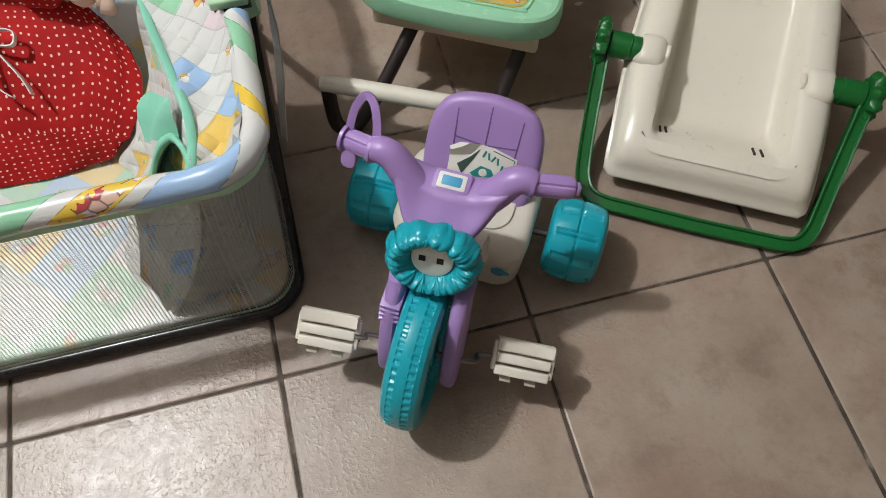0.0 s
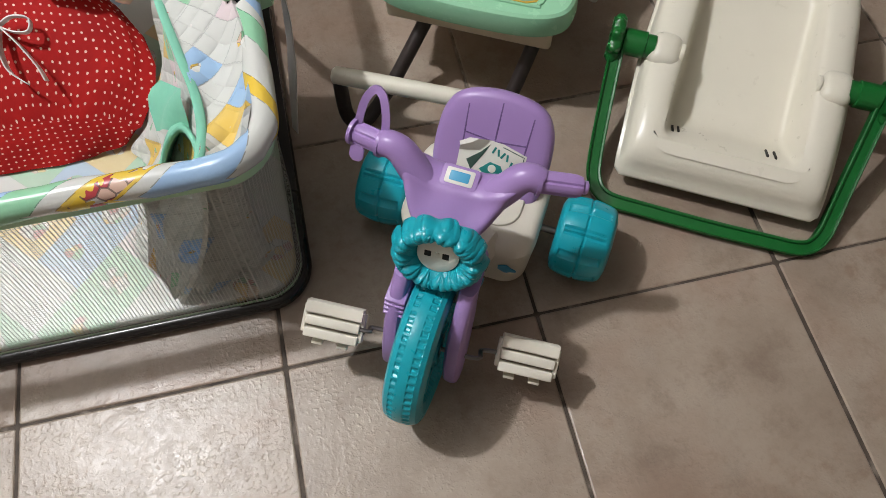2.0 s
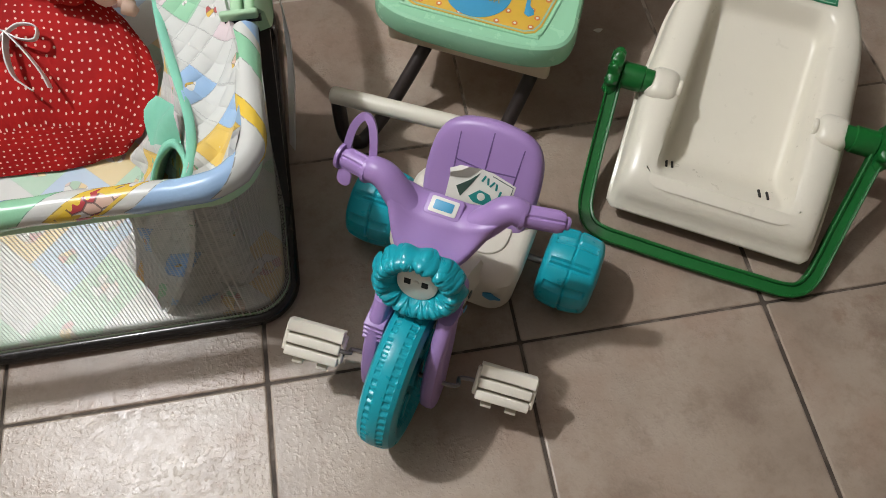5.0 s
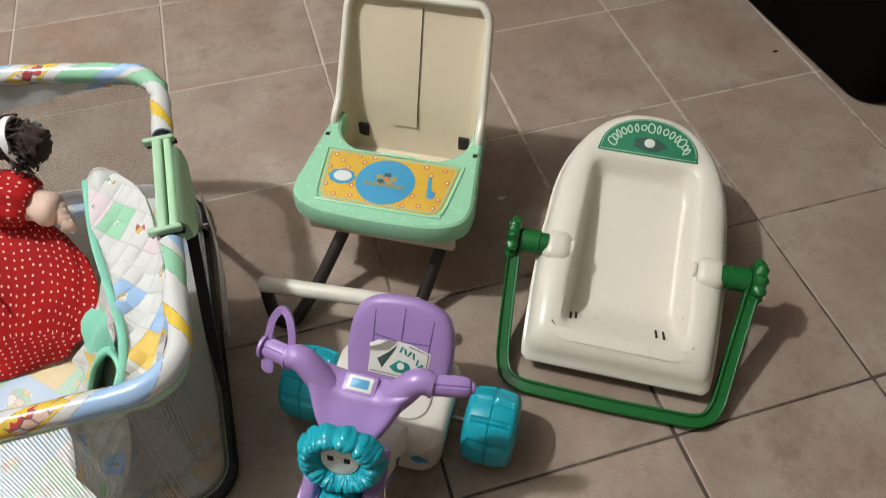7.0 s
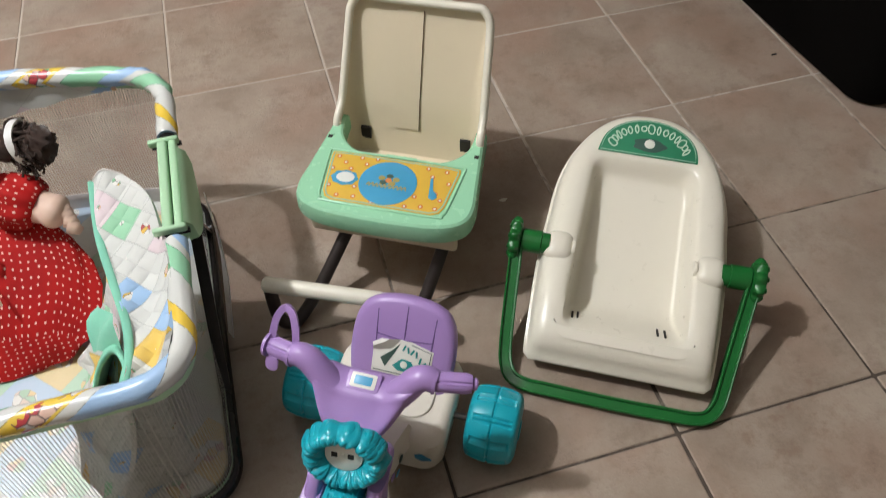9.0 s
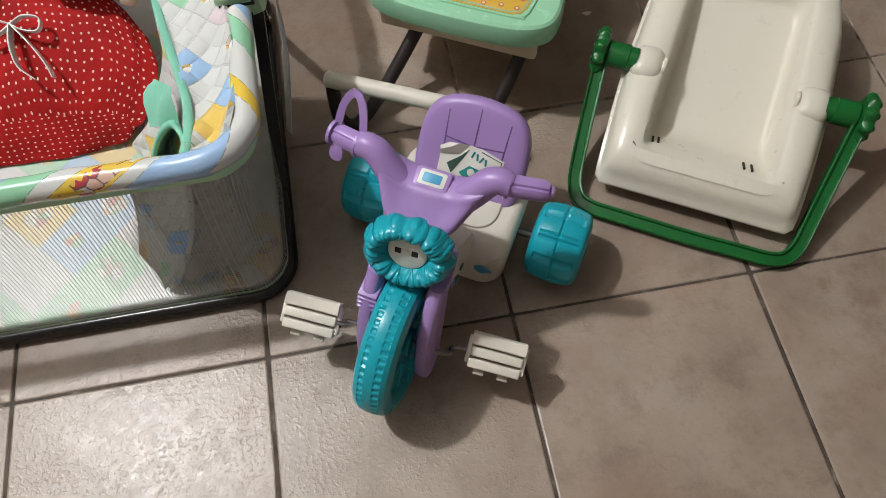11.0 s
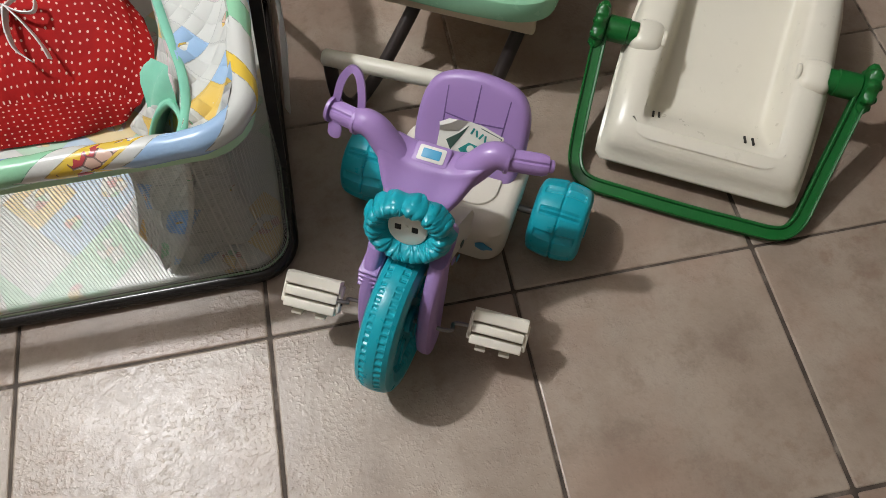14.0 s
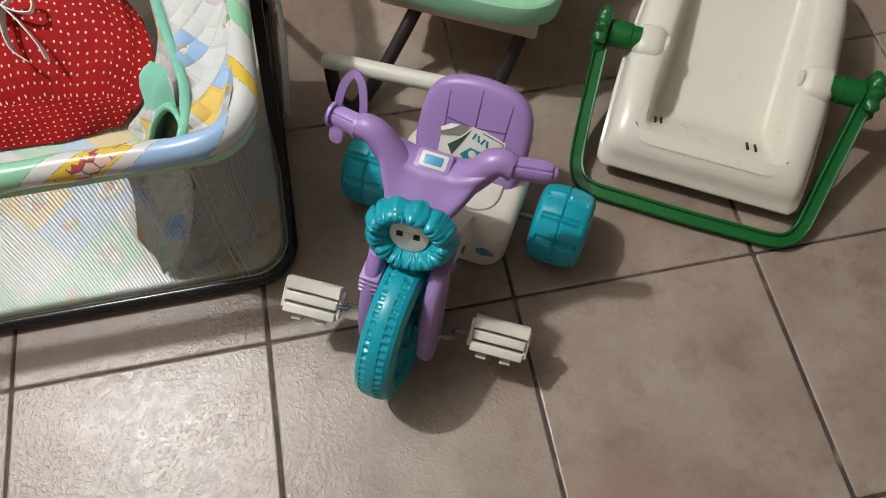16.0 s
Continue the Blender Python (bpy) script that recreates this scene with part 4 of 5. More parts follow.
# ---------------------------------------------------------------- doll feeding chair
def feeding_chair():
    t = thing("doll_feeding_chair", pose(0.021, 0.433, 0, 0, 0, -29), "cream plastic doll feeding chair with mint tray and dark tube legs", "doll chair")
    # seat bucket and back: one shell, wings falling from the back to the arms
    def section(z):
        if z < 0.165:
            yb, w, reach = 0.183 - 0.25 * (0.19 - z), 0.118, 0.205 - 1.6 * max(0.0, 0.150 - z)
        else:
            f = max(0.0, (z - 0.19) / 0.165)
            yb, w = 0.183 - 0.25 * max(0.0, 0.19 - z) + 0.064 * f, 0.121 - 0.008 * f
            reach = 0.011 + 0.030 * max(0.0, 1 - f) ** 1.3 + 0.020 * max(0.0, 1 - f * 8.0)
        top = max(0.0, (z - 0.330) / 0.026)
        w -= 0.022 * (1 - math.sqrt(max(0.0, 1 - top * top)))
        r = min(0.028, reach - 0.002)
        pts, m = [], 8
        for k in range(m):
            pts.append((-w, yb - reach + (reach - r) * k / m, z))
        pts += [(-w + r - r * math.cos(a), yb - r + r * math.sin(a), z) for a in [q * math.pi / 14 for q in range(8)]]
        pts += [(-w + r + (2 * w - 2 * r) * k / 8, yb, z) for k in range(1, 8)]
        return pts + [(-x, y, zz) for x, y, zz in reversed(pts[:16])]
    levels = [0.086, 0.115, 0.14, 0.160, 0.176, 0.184, 0.192, 0.20, 0.21, 0.225, 0.245, 0.27, 0.30, 0.325, 0.335, 0.343, 0.349, 0.353, 0.3555]
    secs = [section(z) for z in levels]
    bm = loft(secs, closed=False)
    bm.faces.new([v for v in bm.verts][-len(secs[-1]):])
    bmesh.ops.recalc_face_normals(bm, faces=bm.faces)
    bmesh.ops.solidify(bm, geom=list(bm.faces), thickness=0.004)
    shell = part("seat_shell", bm, CREAM, t, "cream plastic seat shell with high back", angle=0.8)
    edge = [secs[i][0] for i in range(4, len(secs))] + [(x, secs[-1][0][1], secs[-1][0][2]) for x in (-0.06, 0.0, 0.06)] + [secs[i][-1] for i in range(len(secs) - 1, 3, -1)]
    part("rolled_rim", sweep(smooth_path(edge, 2), circle(0.0068, 12, 1.25), (0.1, -0.95, 0.3)), IVORY, shell, "glossy rolled white rim")
    part("seat", block(0.232, 0.17, 0.014, 0.006, (0, 0.088, 0.093)), CREAM, shell)
    part("front_apron", block(0.238, 0.014, 0.050, 0.006, (0, -0.043, 0.134)), CREAM, shell)
    cov = part("back_panel", loft([[(x, 0.183 + 0.064 * max(0, (z - 0.19) / 0.165) - (0.25 * max(0, 0.19 - z)) - 0.0066 - d, z) for x in (-0.036, 0.006)] for z, d in ((0.150, -0.003), (0.1505, 0.0), (0.19, 0.0), (0.340, 0.0), (0.3405, -0.003))], closed=False), CREAM, shell, "flat cover strip on the back")
    # brown line painted in for the shade in the gap beside the strip
    part("panel_seam", sweep([(0.0065, 0.1758 - 0.010, 0.150), (0.0065, 0.1768, 0.19), (0.0065, 0.1768 + 0.0582, 0.340)], circle(0.0007, 6), (0, -1, 0)), SEAM_SHADE, shell)
    for x in (-0.088, 0.088):
        part("belt_slot", block(0.018, 0.006, 0.034, 0.001, (x, 0.1645, 0.128)), DARK, shell)
    # tray
    out = [(-0.128, 0.148), (-0.131, 0.10), (-0.138, 0.02), (-0.141, -0.018), (-0.134, -0.046), (-0.112, -0.063), (-0.075, -0.072), (0.0, -0.075)]
    out = out + [(-x, y) for x, y in reversed(out[:-1])]
    inn = [(0.109, 0.148), (0.108, 0.125), (0.101, 0.098), (0.080, 0.075), (0.045, 0.063), (0.0, 0.060)]
    inn = inn + [(-x, y) for x, y in reversed(inn[:-1])]
    so = [(p.x, p.y) for p in smooth_path([(*p, 0) for p in out], 4)]
    si = [(p.x, p.y) for p in smooth_path([(*p, 0) for p in inn], 4)]
    ring = so + si
    def bowl(pts, d):
        n = len(pts)
        res = []
        for i in range(n):
            a, b, e = Vector(pts[i - 1]), Vector(pts[i]), Vector(pts[(i + 1) % n])
            tt = (e - a).normalized()
            res.append(b + Vector((-tt.y, tt.x)) * d)
        return res
    bmr = [[(p.x, p.y, z) for p in bowl(ring, d)] for d, z in ((0.004, 0.150), (0.0, 0.151), (-0.001, 0.156), (0.0, 0.176), (0.002, 0.182), (0.006, 0.1850))]
    bm = loft(bmr, cap=False)
    uvtop = [v for v in bm.verts][-len(ring):]
    bmesh.ops.triangle_fill(bm, edges=[e for e in bm.edges if e.verts[0] in set(uvtop) and e.verts[1] in set(uvtop)], use_beauty=True)
    tray = part("tray", bm, MINT, t, "glossy mint plastic tray with a printed place mat", angle=0.6)
    mat_o = [(-0.1045, 0.054), (-0.086, 0.0565), (0.086, 0.0565), (0.1045, 0.054), (0.105, 0.045), (0.096, -0.028), (0.090, -0.041), (0.078, -0.0465), (-0.078, -0.0465), (-0.090, -0.041), (-0.096, -0.028), (-0.105, 0.045)]
    part("mat_lip", sweep(smooth_path([(x * 1.045, y * 1.07 - 0.0005, 0.1855) for x, y in mat_o], 3, True), circle(0.0022, 8), closed=True), MINT, tray)
    mat = part("place_mat", slab(mat_o, 0.1845, 0.1862, 0.0005), INK_YELLOW, tray, "yellow printed place mat with orange dots")
    part("mat_border", sweep([(x * 0.965, y * 0.94, 0.1864) for x, y in mat_o], [(-0.0012, 0), (0.0012, 0), (0.0012, 0.0004), (-0.0012, 0.0004)], closed=True), INK_PALE, mat)
    rnd = random.Random(4)
    spots = [(-0.092, 0.045), (-0.055, 0.048), (-0.030, 0.050), (-0.078, 0.034), (-0.044, 0.036), (-0.095, 0.018), (-0.066, 0.022), (0.054, 0.046), (0.084, 0.044), (0.064, 0.030), (0.092, 0.020), (0.076, -0.004), (0.086, -0.016), (0.060, -0.034), (0.036, -0.038), (-0.046, -0.034), (-0.072, -0.036), (-0.090, -0.018), (0.046, -0.016), (-0.050, -0.014), (0.082, -0.034), (-0.016, -0.040), (-0.036, 0.012)]
    for x, y in spots:
        sp = part("printed_dot", slab([(x + a, y + b) for a, b in circle(0.0042, 12)], 0.1862, 0.1866, 0.0001), INK_ORANGE, mat)
        part("dot_centre", slab([(x + a, y + b) for a, b in circle(0.0019, 8)], 0.1866, 0.1869, 0.0001), INK_WHITE, sp)
    pl = part("printed_plate", slab([(x - 0.001, y + 0.003) for x, y in circle(0.0455, 40)], 0.1866, 0.1872, 0.0001), INK_BLUE, mat, "blue printed plate with a gold motif")
    for q in range(5):
        a = 0.3 + q * 2 * math.pi / 5
        part("motif_petal", slab([(-0.001 + 0.012 * math.cos(a) + x, 0.009 + 0.008 * math.sin(a) + y) for x, y in circle(0.0058, 10, 0.8)], 0.1872, 0.1875 + 0.0001 * q, 0.0001), (INK_GOLD, INK_DARK)[q % 2], pl)
    part("motif_face", slab([(-0.001 + x, 0.008 + y) for x, y in circle(0.005, 12)], 0.1872, 0.1880, 0.0001), INK_ORANGE, pl)
    for q in range(10):
        x = -0.030 + 0.0064 * q
        part("printed_stroke", sweep(smooth_path([(x - 0.0025, -0.008 + 0.002 * (q % 2), 0.1876), (x, -0.001, 0.1876), (x + 0.0025, -0.009, 0.1876)], 3), [(-0.0009, 0), (0.0009, 0), (0.0009, 0.0004), (-0.0009, 0.0004)]), INK_GOLD, pl, smooth=False)
    cup = part("printed_cup", slab([(-0.070 + 0.021 * math.cos(a) * (1 + 0.06 * math.cos(8 * a)), 0.001 + 0.0155 * math.sin(a) * (1 + 0.06 * math.cos(8 * a))) for a in [q * math.pi / 18 for q in range(36)]], 0.1866, 0.1871, 0.0001), INK_BLUE, mat)
    part("cup_milk", slab([(-0.069 + x, 0.002 + y) for x, y in circle(0.0145, 20, 0.75)], 0.1871, 0.1875, 0.0001), INK_WHITE, cup)
    sp = part("printed_spoon", slab([(0.062, 0.026), (0.066, 0.027), (0.071, 0.002), (0.078, -0.004), (0.080, -0.012), (0.074, -0.018), (0.067, -0.014), (0.066, -0.004)], 0.1866, 0.1871, 0.0001), INK_BLUE, mat)
    for x in (-0.122, 0.122):
        part("tray_slot", block(0.007, 0.007, 0.0012, 0.0004, (x, 0.088, 0.1852)), DARK, tray, smooth=False)
        part("slot_lip", block(0.010, 0.003, 0.002, 0.0008, (x, 0.093, 0.1856)), MINT, tray)
    part("tray_latch", block(0.050, 0.006, 0.004, 0.0015, (0.006, 0.0605, 0.1865)), MINT, tray)
    # tube legs: down from the seat to the floor, up again to the foot bar
    for pts in ([(-0.060, -0.01, 0.112), (-0.066, -0.045, 0.100), (-0.094, -0.110, 0.042), (-0.116, -0.158, 0.013), (-0.128, -0.172, 0.012), (-0.142, -0.176, 0.030), (-0.149, -0.168, 0.070), (-0.150, -0.163, 0.097)],
                [(0.098, 0.0, 0.112), (0.094, -0.035, 0.100), (0.078, -0.090, 0.042), (0.066, -0.135, 0.013), (0.072, -0.150, 0.012), (0.080, -0.158, 0.030), (0.082, -0.155, 0.070), (0.080, -0.152, 0.097)],
                [(-0.085, 0.10, 0.112), (-0.095, 0.16, 0.05), (-0.10, 0.20, 0.011)], [(0.085, 0.10, 0.112), (0.095, 0.16, 0.05), (0.10, 0.20, 0.011)]):
        part("leg", sweep(smooth_path(pts, 6), circle(0.0105, 14), (0.3, 0.2, 1)), BROWNTUBE, t, "dark brown metal tube leg")
    part("foot_bar", sweep([(-0.160, -0.1635, 0.100), (-0.156, -0.1633, 0.100), (-0.10, -0.160, 0.100), (0.086, -0.151, 0.100), (0.090, -0.151, 0.100)], circle(0.0125, 16), scales=[0.7, 1, 1, 1, 0.7]), IVORY, t, "cream plastic foot bar")
    return t


feeding_chair()


# ---------------------------------------------------------------- doll playpen
def pen_path(x0, x1, y0, y1, r, bow, n=10, per=24):
    """A rounded rectangle seen from above, from the front left round the right side; the back may bow outwards."""
    out = []
    for cx, cy, a0 in ((x1 - r, y0 + r, -90), (x1 - r, y1 - r, 0), (x0 + r, y1 - r, 90), (x0 + r, y0 + r, 180)):
        corner = [(cx + r * math.cos(radians(a0 + 90 * k / n)), cy + r * math.sin(radians(a0 + 90 * k / n))) for k in range(n + 1)]
        if out:
            a = out[-1]
            out += [(a[0] + (corner[0][0] - a[0]) * k / per, a[1] + (corner[0][1] - a[1]) * k / per) for k in range(1, per)]
        out += corner
    a, b = out[-1], out[0]
    out += [(a[0] + (b[0] - a[0]) * k / per, a[1] + (b[1] - a[1]) * k / per) for k in range(1, per)]
    res = []
    for x, y in out:
        u = (x - x0) / (x1 - x0)
        f = max(0.0, (y - y0) / (y1 - y0) - 0.5) * 2
        res.append((x, y + bow * math.sin(math.pi * min(max(u, 0), 1)) * f))
    return res


def playpen():
    t = thing("doll_playpen", pose(0, 0, 0), "doll playpen with printed padded rim and white net walls", "playpen")
    rim = pen_path(-0.86, -0.273, 0.108, 0.648, 0.055, 0.065)
    foot = pen_path(-0.865, -0.286, 0.088, 0.660, 0.050, 0.05)
    # padded rim with slightly puckered fabric
    rnd = random.Random(3)
    n = len(rim)
    pts = [Vector((x, y, 0.300 + 0.0015 * math.sin(i * 0.5))) for i, (x, y) in enumerate(rim)]
    keep = [i for i, p in enumerate(pts) if not (p.x > -0.30 and 0.318 < p.y < 0.488)]
    start = max(i for i in keep if pts[i].x > -0.30 and pts[i].y < 0.318)
    order = [pts[(start + 1 + k) % n] for k in range(n)]
    order = [p for p in order if not (p.x > -0.30 and 0.318 < p.y < 0.488)]
    prof = [(0.0145 * math.cos(a) * (1 + 0.05 * math.sin(5 * a)), 0.0150 * math.sin(a)) for a in [k * math.pi / 9 for k in range(18)]]
    rail = part("padded_rim", sweep(order, prof, scales=[1 + 0.05 * math.sin(i * 1.7) + (0.16 if p.x > -0.40 and p.y > 0.58 else 0.04) * rnd.uniform(-1, 1) for i, p in enumerate(order)]), RIMCLOTH, t, "vinyl rim cover printed with pastel nursery patches", angle=1.5)
    # the print runs from the hinge round the front
    along = rail.data.uv_layers[0].data
    far = max(d.uv[1] for d in along)
    for d in along:
        d.uv = (d.uv[0], far - d.uv[1])
    # skirt under the rim
    inset = lambda q, d: [(x + (-0.565 - x) * d, y + (0.375 - y) * d) for x, y in q]
    sk = [[(x, y, z) for x, y in inset(rim, d)] for d, z in ((-0.018, 0.298), (-0.022, 0.285), (-0.016, 0.272))]
    part("green_skirt", loft([list(r) for r in zip(*sk)], closed=False, loop=True), HINGE, t, "pale green edging below the rim")
    # printed cover hanging inside along the back rail, creased towards the corner
    flap = []
    for i, p in enumerate(q for q in order if q.y > 0.615 and q.x < -0.335):
        drop = 0.014 + 0.046 * min(1.0, max(0.0, (-0.345 - p.x) / 0.22))
        wave = 0.003 * math.sin(i * 1.9) + 0.002 * math.sin(i * 0.7)
        flap.append([(p.x, p.y - 0.008 - 0.004 * f + wave * f, 0.296 - drop * f) for f in (0.0, 0.25, 0.5, 0.75, 1.0)])
    bm = loft(flap, closed=False, cap=False)
    bmesh.ops.recalc_face_normals(bm, faces=bm.faces)
    bmesh.ops.solidify(bm, geom=list(bm.faces), thickness=0.0012)
    part("inner_flap", bm, FLAPCLOTH, t, "printed vinyl flap inside the back rail", angle=1.5)
    # net walls with a slight inward belly
    rows = []
    for k in range(9):
        f = k / 8
        row = []
        for (x, y), (u, v) in zip(rim, foot):
            px, py = u + (x - u) * f, v + (y - v) * f
            b = 0.020 * math.sin(math.pi * f)
            row.append((px + (-0.565 - px) * b, py + (0.375 - py) * b, 0.022 + 0.256 * f))
        rows.append(row)
    cols = [list(c) for c in zip(*rows)]
    net = part("net_wall", loft(cols, closed=False, loop=True), NET, t, "white nylon netting walls", angle=3.0)
    hem = [[(x, y, z) for x, y in inset(foot, d)] for d, z in ((0.006, 0.026), (0.004, 0.012))]
    part("bottom_binding", loft([list(r) for r in zip(*hem)], closed=False, loop=True), HINGE, t, "pale green bottom binding")
    band = [[(x, y - d, z) for d, z in ((0.010, 0.016), (0.012, 0.026), (0.009, 0.036), (0.013, 0.046), (0.010, 0.058))] for x, y in foot if y > 0.655 and x < -0.33]
    bm = loft(band, closed=False)
    bmesh.ops.recalc_face_normals(bm, faces=bm.faces)
    bmesh.ops.solidify(bm, geom=list(bm.faces), thickness=0.002)
    part("back_hem", bm, RIBBON, t, "white gathered hem at the foot of the back net", angle=1.5)
    part("base_tube", sweep([(x, y, 0.0105) for x, y in foot], circle(0.0105, 14), closed=True), BLACK, t, "black base tube on the floor")
    pad = inset(foot, 0.03)
    mat_pad = part("floor_pad", slab(pad, 0.012, 0.026, 0.005), PADCLOTH, t, "padded floor printed with pastel diamonds")
    # uv of the pad straight from above
    me = mat_pad.data
    uvs = me.uv_layers[0].data
    for poly in me.polygons:
        for li in poly.loop_indices:
            co = me.vertices[me.loops[li].vertex_index].co
            uvs[li].uv = (co.x, co.y)
    # folding hinge on the side rail
    h = part("hinge", block(0.013, 0.172, 0.030, 0.004, (-0.2795, 0.403, 0.302)), HINGE, t, "pale green folding hinge bracket")
    part("hinge_leaf", block(0.011, 0.166, 0.032, 0.004, (-0.2655, 0.403, 0.300)), HINGE, h)
    part("hinge_flank", loft([[(-0.259, y, 0.316), (-0.250, y, 0.306), (-0.248, y, 0.290 - 0.045 * math.sin(math.pi * (k + 0.6) / 10.2)), (-0.261, y, 0.286 - 0.045 * math.sin(math.pi * (k + 0.6) / 10.2))] for k, y in enumerate([0.325 + 0.0155 * q for q in range(10)])]), HINGE, h)
    for y in (0.319, 0.485):
        part("hinge_lug", block(0.042, 0.008, 0.012, 0.003, (-0.277, y, 0.312)), HINGE, h)
        part("hinge_pin", lathe_x([(-0.02, 0.004), (0.02, 0.004)], 10), BLACK, h).location = (-0.274, y, 0.305)
    part("rail_end", sweep([(-0.273, 0.486, 0.300), (-0.273, 0.508, 0.300)], circle(0.0125, 14)), BLACK, h)
    # folding legs of the side, a flat black pair, and a hanging fabric strap
    for a, b in (((-0.262, 0.44, 0.26), (-0.287, 0.245, 0.014)), ((-0.262, 0.38, 0.26), (-0.287, 0.575, 0.014))):
        part("side_leg", sweep([a, b], [(-0.003, -0.008), (0.003, -0.008), (0.003, 0.008), (-0.003, 0.008)], (1, 0, 0)), BLACK, t)
    part("tube_stub", sweep([(-0.296, 0.590, 0.012), (-0.276, 0.584, 0.014)], circle(0.009, 12)), BLACK, t)
    strap = [[(x, y, z), (x + 0.006, y - w, z - 0.002)] for x, y, z, w in ((-0.243, 0.435, 0.25, 0.05), (-0.243, 0.430, 0.20, 0.050), (-0.250, 0.415, 0.13, 0.042), (-0.262, 0.38, 0.07, 0.028), (-0.270, 0.345, 0.03, 0.012))]
    bm = loft(strap, closed=False)
    bmesh.ops.recalc_face_normals(bm, faces=bm.faces)
    bmesh.ops.solidify(bm, geom=list(bm.faces), thickness=0.0016)
    part("fabric_strap", bm, RIBBON, t, "white fabric strap", angle=0.6)
    return t


playpen()


# ---------------------------------------------------------------- quilt over the side of the playpen
def quilt():
    t = thing("doll_quilt", pose(0, 0, 0), "white patchwork doll quilt with mint binding draped inside the playpen", "quilt")
    rows = []
    nv, nu = 44, 30
    def edge_at(f):
        """Rim line, binding line and floor line for f from the front (0) to the back (1)."""
        a = smooth_path([(-0.300, 0.125, 0.306), (-0.284, 0.19, 0.312), (-0.280, 0.25, 0.314), (-0.288, 0.31, 0.312), (-0.300, 0.385, 0.312), (-0.332, 0.437, 0.314)], 8)
        b = smooth_path([(-0.345, 0.116, 0.294), (-0.339, 0.165, 0.286), (-0.342, 0.215, 0.285), (-0.355, 0.275, 0.286), (-0.372, 0.36, 0.288), (-0.376, 0.445, 0.302)], 8)
        c = smooth_path([(-0.452, 0.104, 0.034), (-0.490, 0.21, 0.033), (-0.494, 0.31, 0.033), (-0.484, 0.365, 0.034), (-0.462, 0.415, 0.05), (-0.392, 0.450, 0.22)], 8)
        k = f * (len(a) - 1)
        i = min(int(k), len(a) - 2)
        return [p[i].lerp(p[i + 1], k - i) for p in (a, b, c)]
    top, low, bind = [], [], []
    for v in range(nv + 1):
        f = v / nv
        a, b, c = edge_at(f)
        bind.append(b)
        r1, r2 = [], []
        for u in range(13):
            s = u / 12
            p = a.lerp(b, s)
            p.z += (-0.018 + 0.030 * max(0.0, f - 0.55) / 0.45) * math.sin(math.pi * s) + 0.003 * math.sin(17 * f + 6 * s)
            r1.append(p)
        for u in range(19):
            s = u / 18
            p = b.lerp(c, s)
            p.x += 0.016 * math.sin(math.pi * s) + 0.008 * math.sin(14 * f + 2.2 * s) * s + 0.006 * math.sin(31 * f) * s
            p.z += 0.0
            r2.append(p)
        top.append(r1)
        low.append(r2)
    for name, g, lab in (("top_fold", top, "quilted white cotton with pastel patches"), ("hanging_fold", low, "hanging quilted side")):
        bm = loft(g, closed=False)
        bmesh.ops.recalc_face_normals(bm, faces=bm.faces)
        bmesh.ops.solidify(bm, geom=list(bm.faces), thickness=0.006)
        me = part(name, bm, QUILT, t, lab, angle=1.2).data
        for poly in me.polygons:
            for li in poly.loop_indices:
                co = me.vertices[me.loops[li].vertex_index].co
                me.uv_layers[0].data[li].uv = (co.y, co.x) if name == "top_fold" else (co.y, 0.34 - co.z - 0.4 * co.x)
    part("binding", sweep(bind, circle(0.0052, 10, 0.5), (0.3, 0, 1)), MINTCLOTH, t, "mint green cotton binding")
    roll = smooth_path([(-0.412, 0.140, 0.190), (-0.404, 0.168, 0.214), (-0.388, 0.192, 0.240), (-0.368, 0.200, 0.254), (-0.356, 0.182, 0.256), (-0.350, 0.150, 0.262)], 6)
    fold = part("folded_corner", sweep(roll, circle(0.0030, 12, 1.5), (0.2, 0, 1)), MINTCLOTH, t, "mint lining turned out at the corner")
    fan = []
    for k, p in enumerate(roll):
        fan.append([p, p + Vector((-0.004, 0.022, -0.012)), p + Vector((-0.008, 0.040, -0.04 + 0.006 * math.sin(k))), p + Vector((-0.02, 0.052, -0.085))])
    bm = loft(fan, closed=False)
    bmesh.ops.recalc_face_normals(bm, faces=bm.faces)
    bmesh.ops.solidify(bm, geom=list(bm.faces), thickness=0.002)
    part("lining", bm, MINTCLOTH, fold, angle=0.8)
    # the front end hangs along the net to the corner, added to darken it
    drop = []
    for k in range(17):
        f = k / 16
        x = -0.452 + 0.142 * f
        low_z = 0.034 + 0.05 * f ** 2
        drop.append([(x + 0.004 * math.sin(9 * f + 3 * q / 10), 0.116 + 0.006 * math.sin(13 * f) - 0.008 * q / 10 * (1 - f), (0.07 + 0.22 * min(1.0, 0.25 + f * 2.2)) * (1 - q / 10) + low_z * q / 10) for q in range(11)])
    bm = loft(drop, closed=False)
    bmesh.ops.solidify(bm, geom=list(bm.faces), thickness=0.004)
    part("front_drop", bm, QUILT, t, "quilt end hanging against the net", angle=1.2)
    flap = []
    for k in range(9):
        f = k / 8
        p, q = Vector((-0.390, 0.284, 0.240)).lerp(Vector((-0.353, 0.226, 0.282)), f), Vector((-0.409, 0.236, 0.216)).lerp(Vector((-0.362, 0.202, 0.242)), f)
        flap.append([p.lerp(q, u / 5) + Vector((-0.004, 0, 0.006)) * math.sin(math.pi * u / 5) + Vector((-0.003, 0, 0.004)) * math.sin(8 * f + 0.9 * u) for u in range(6)])
    bm = loft(flap, closed=False)
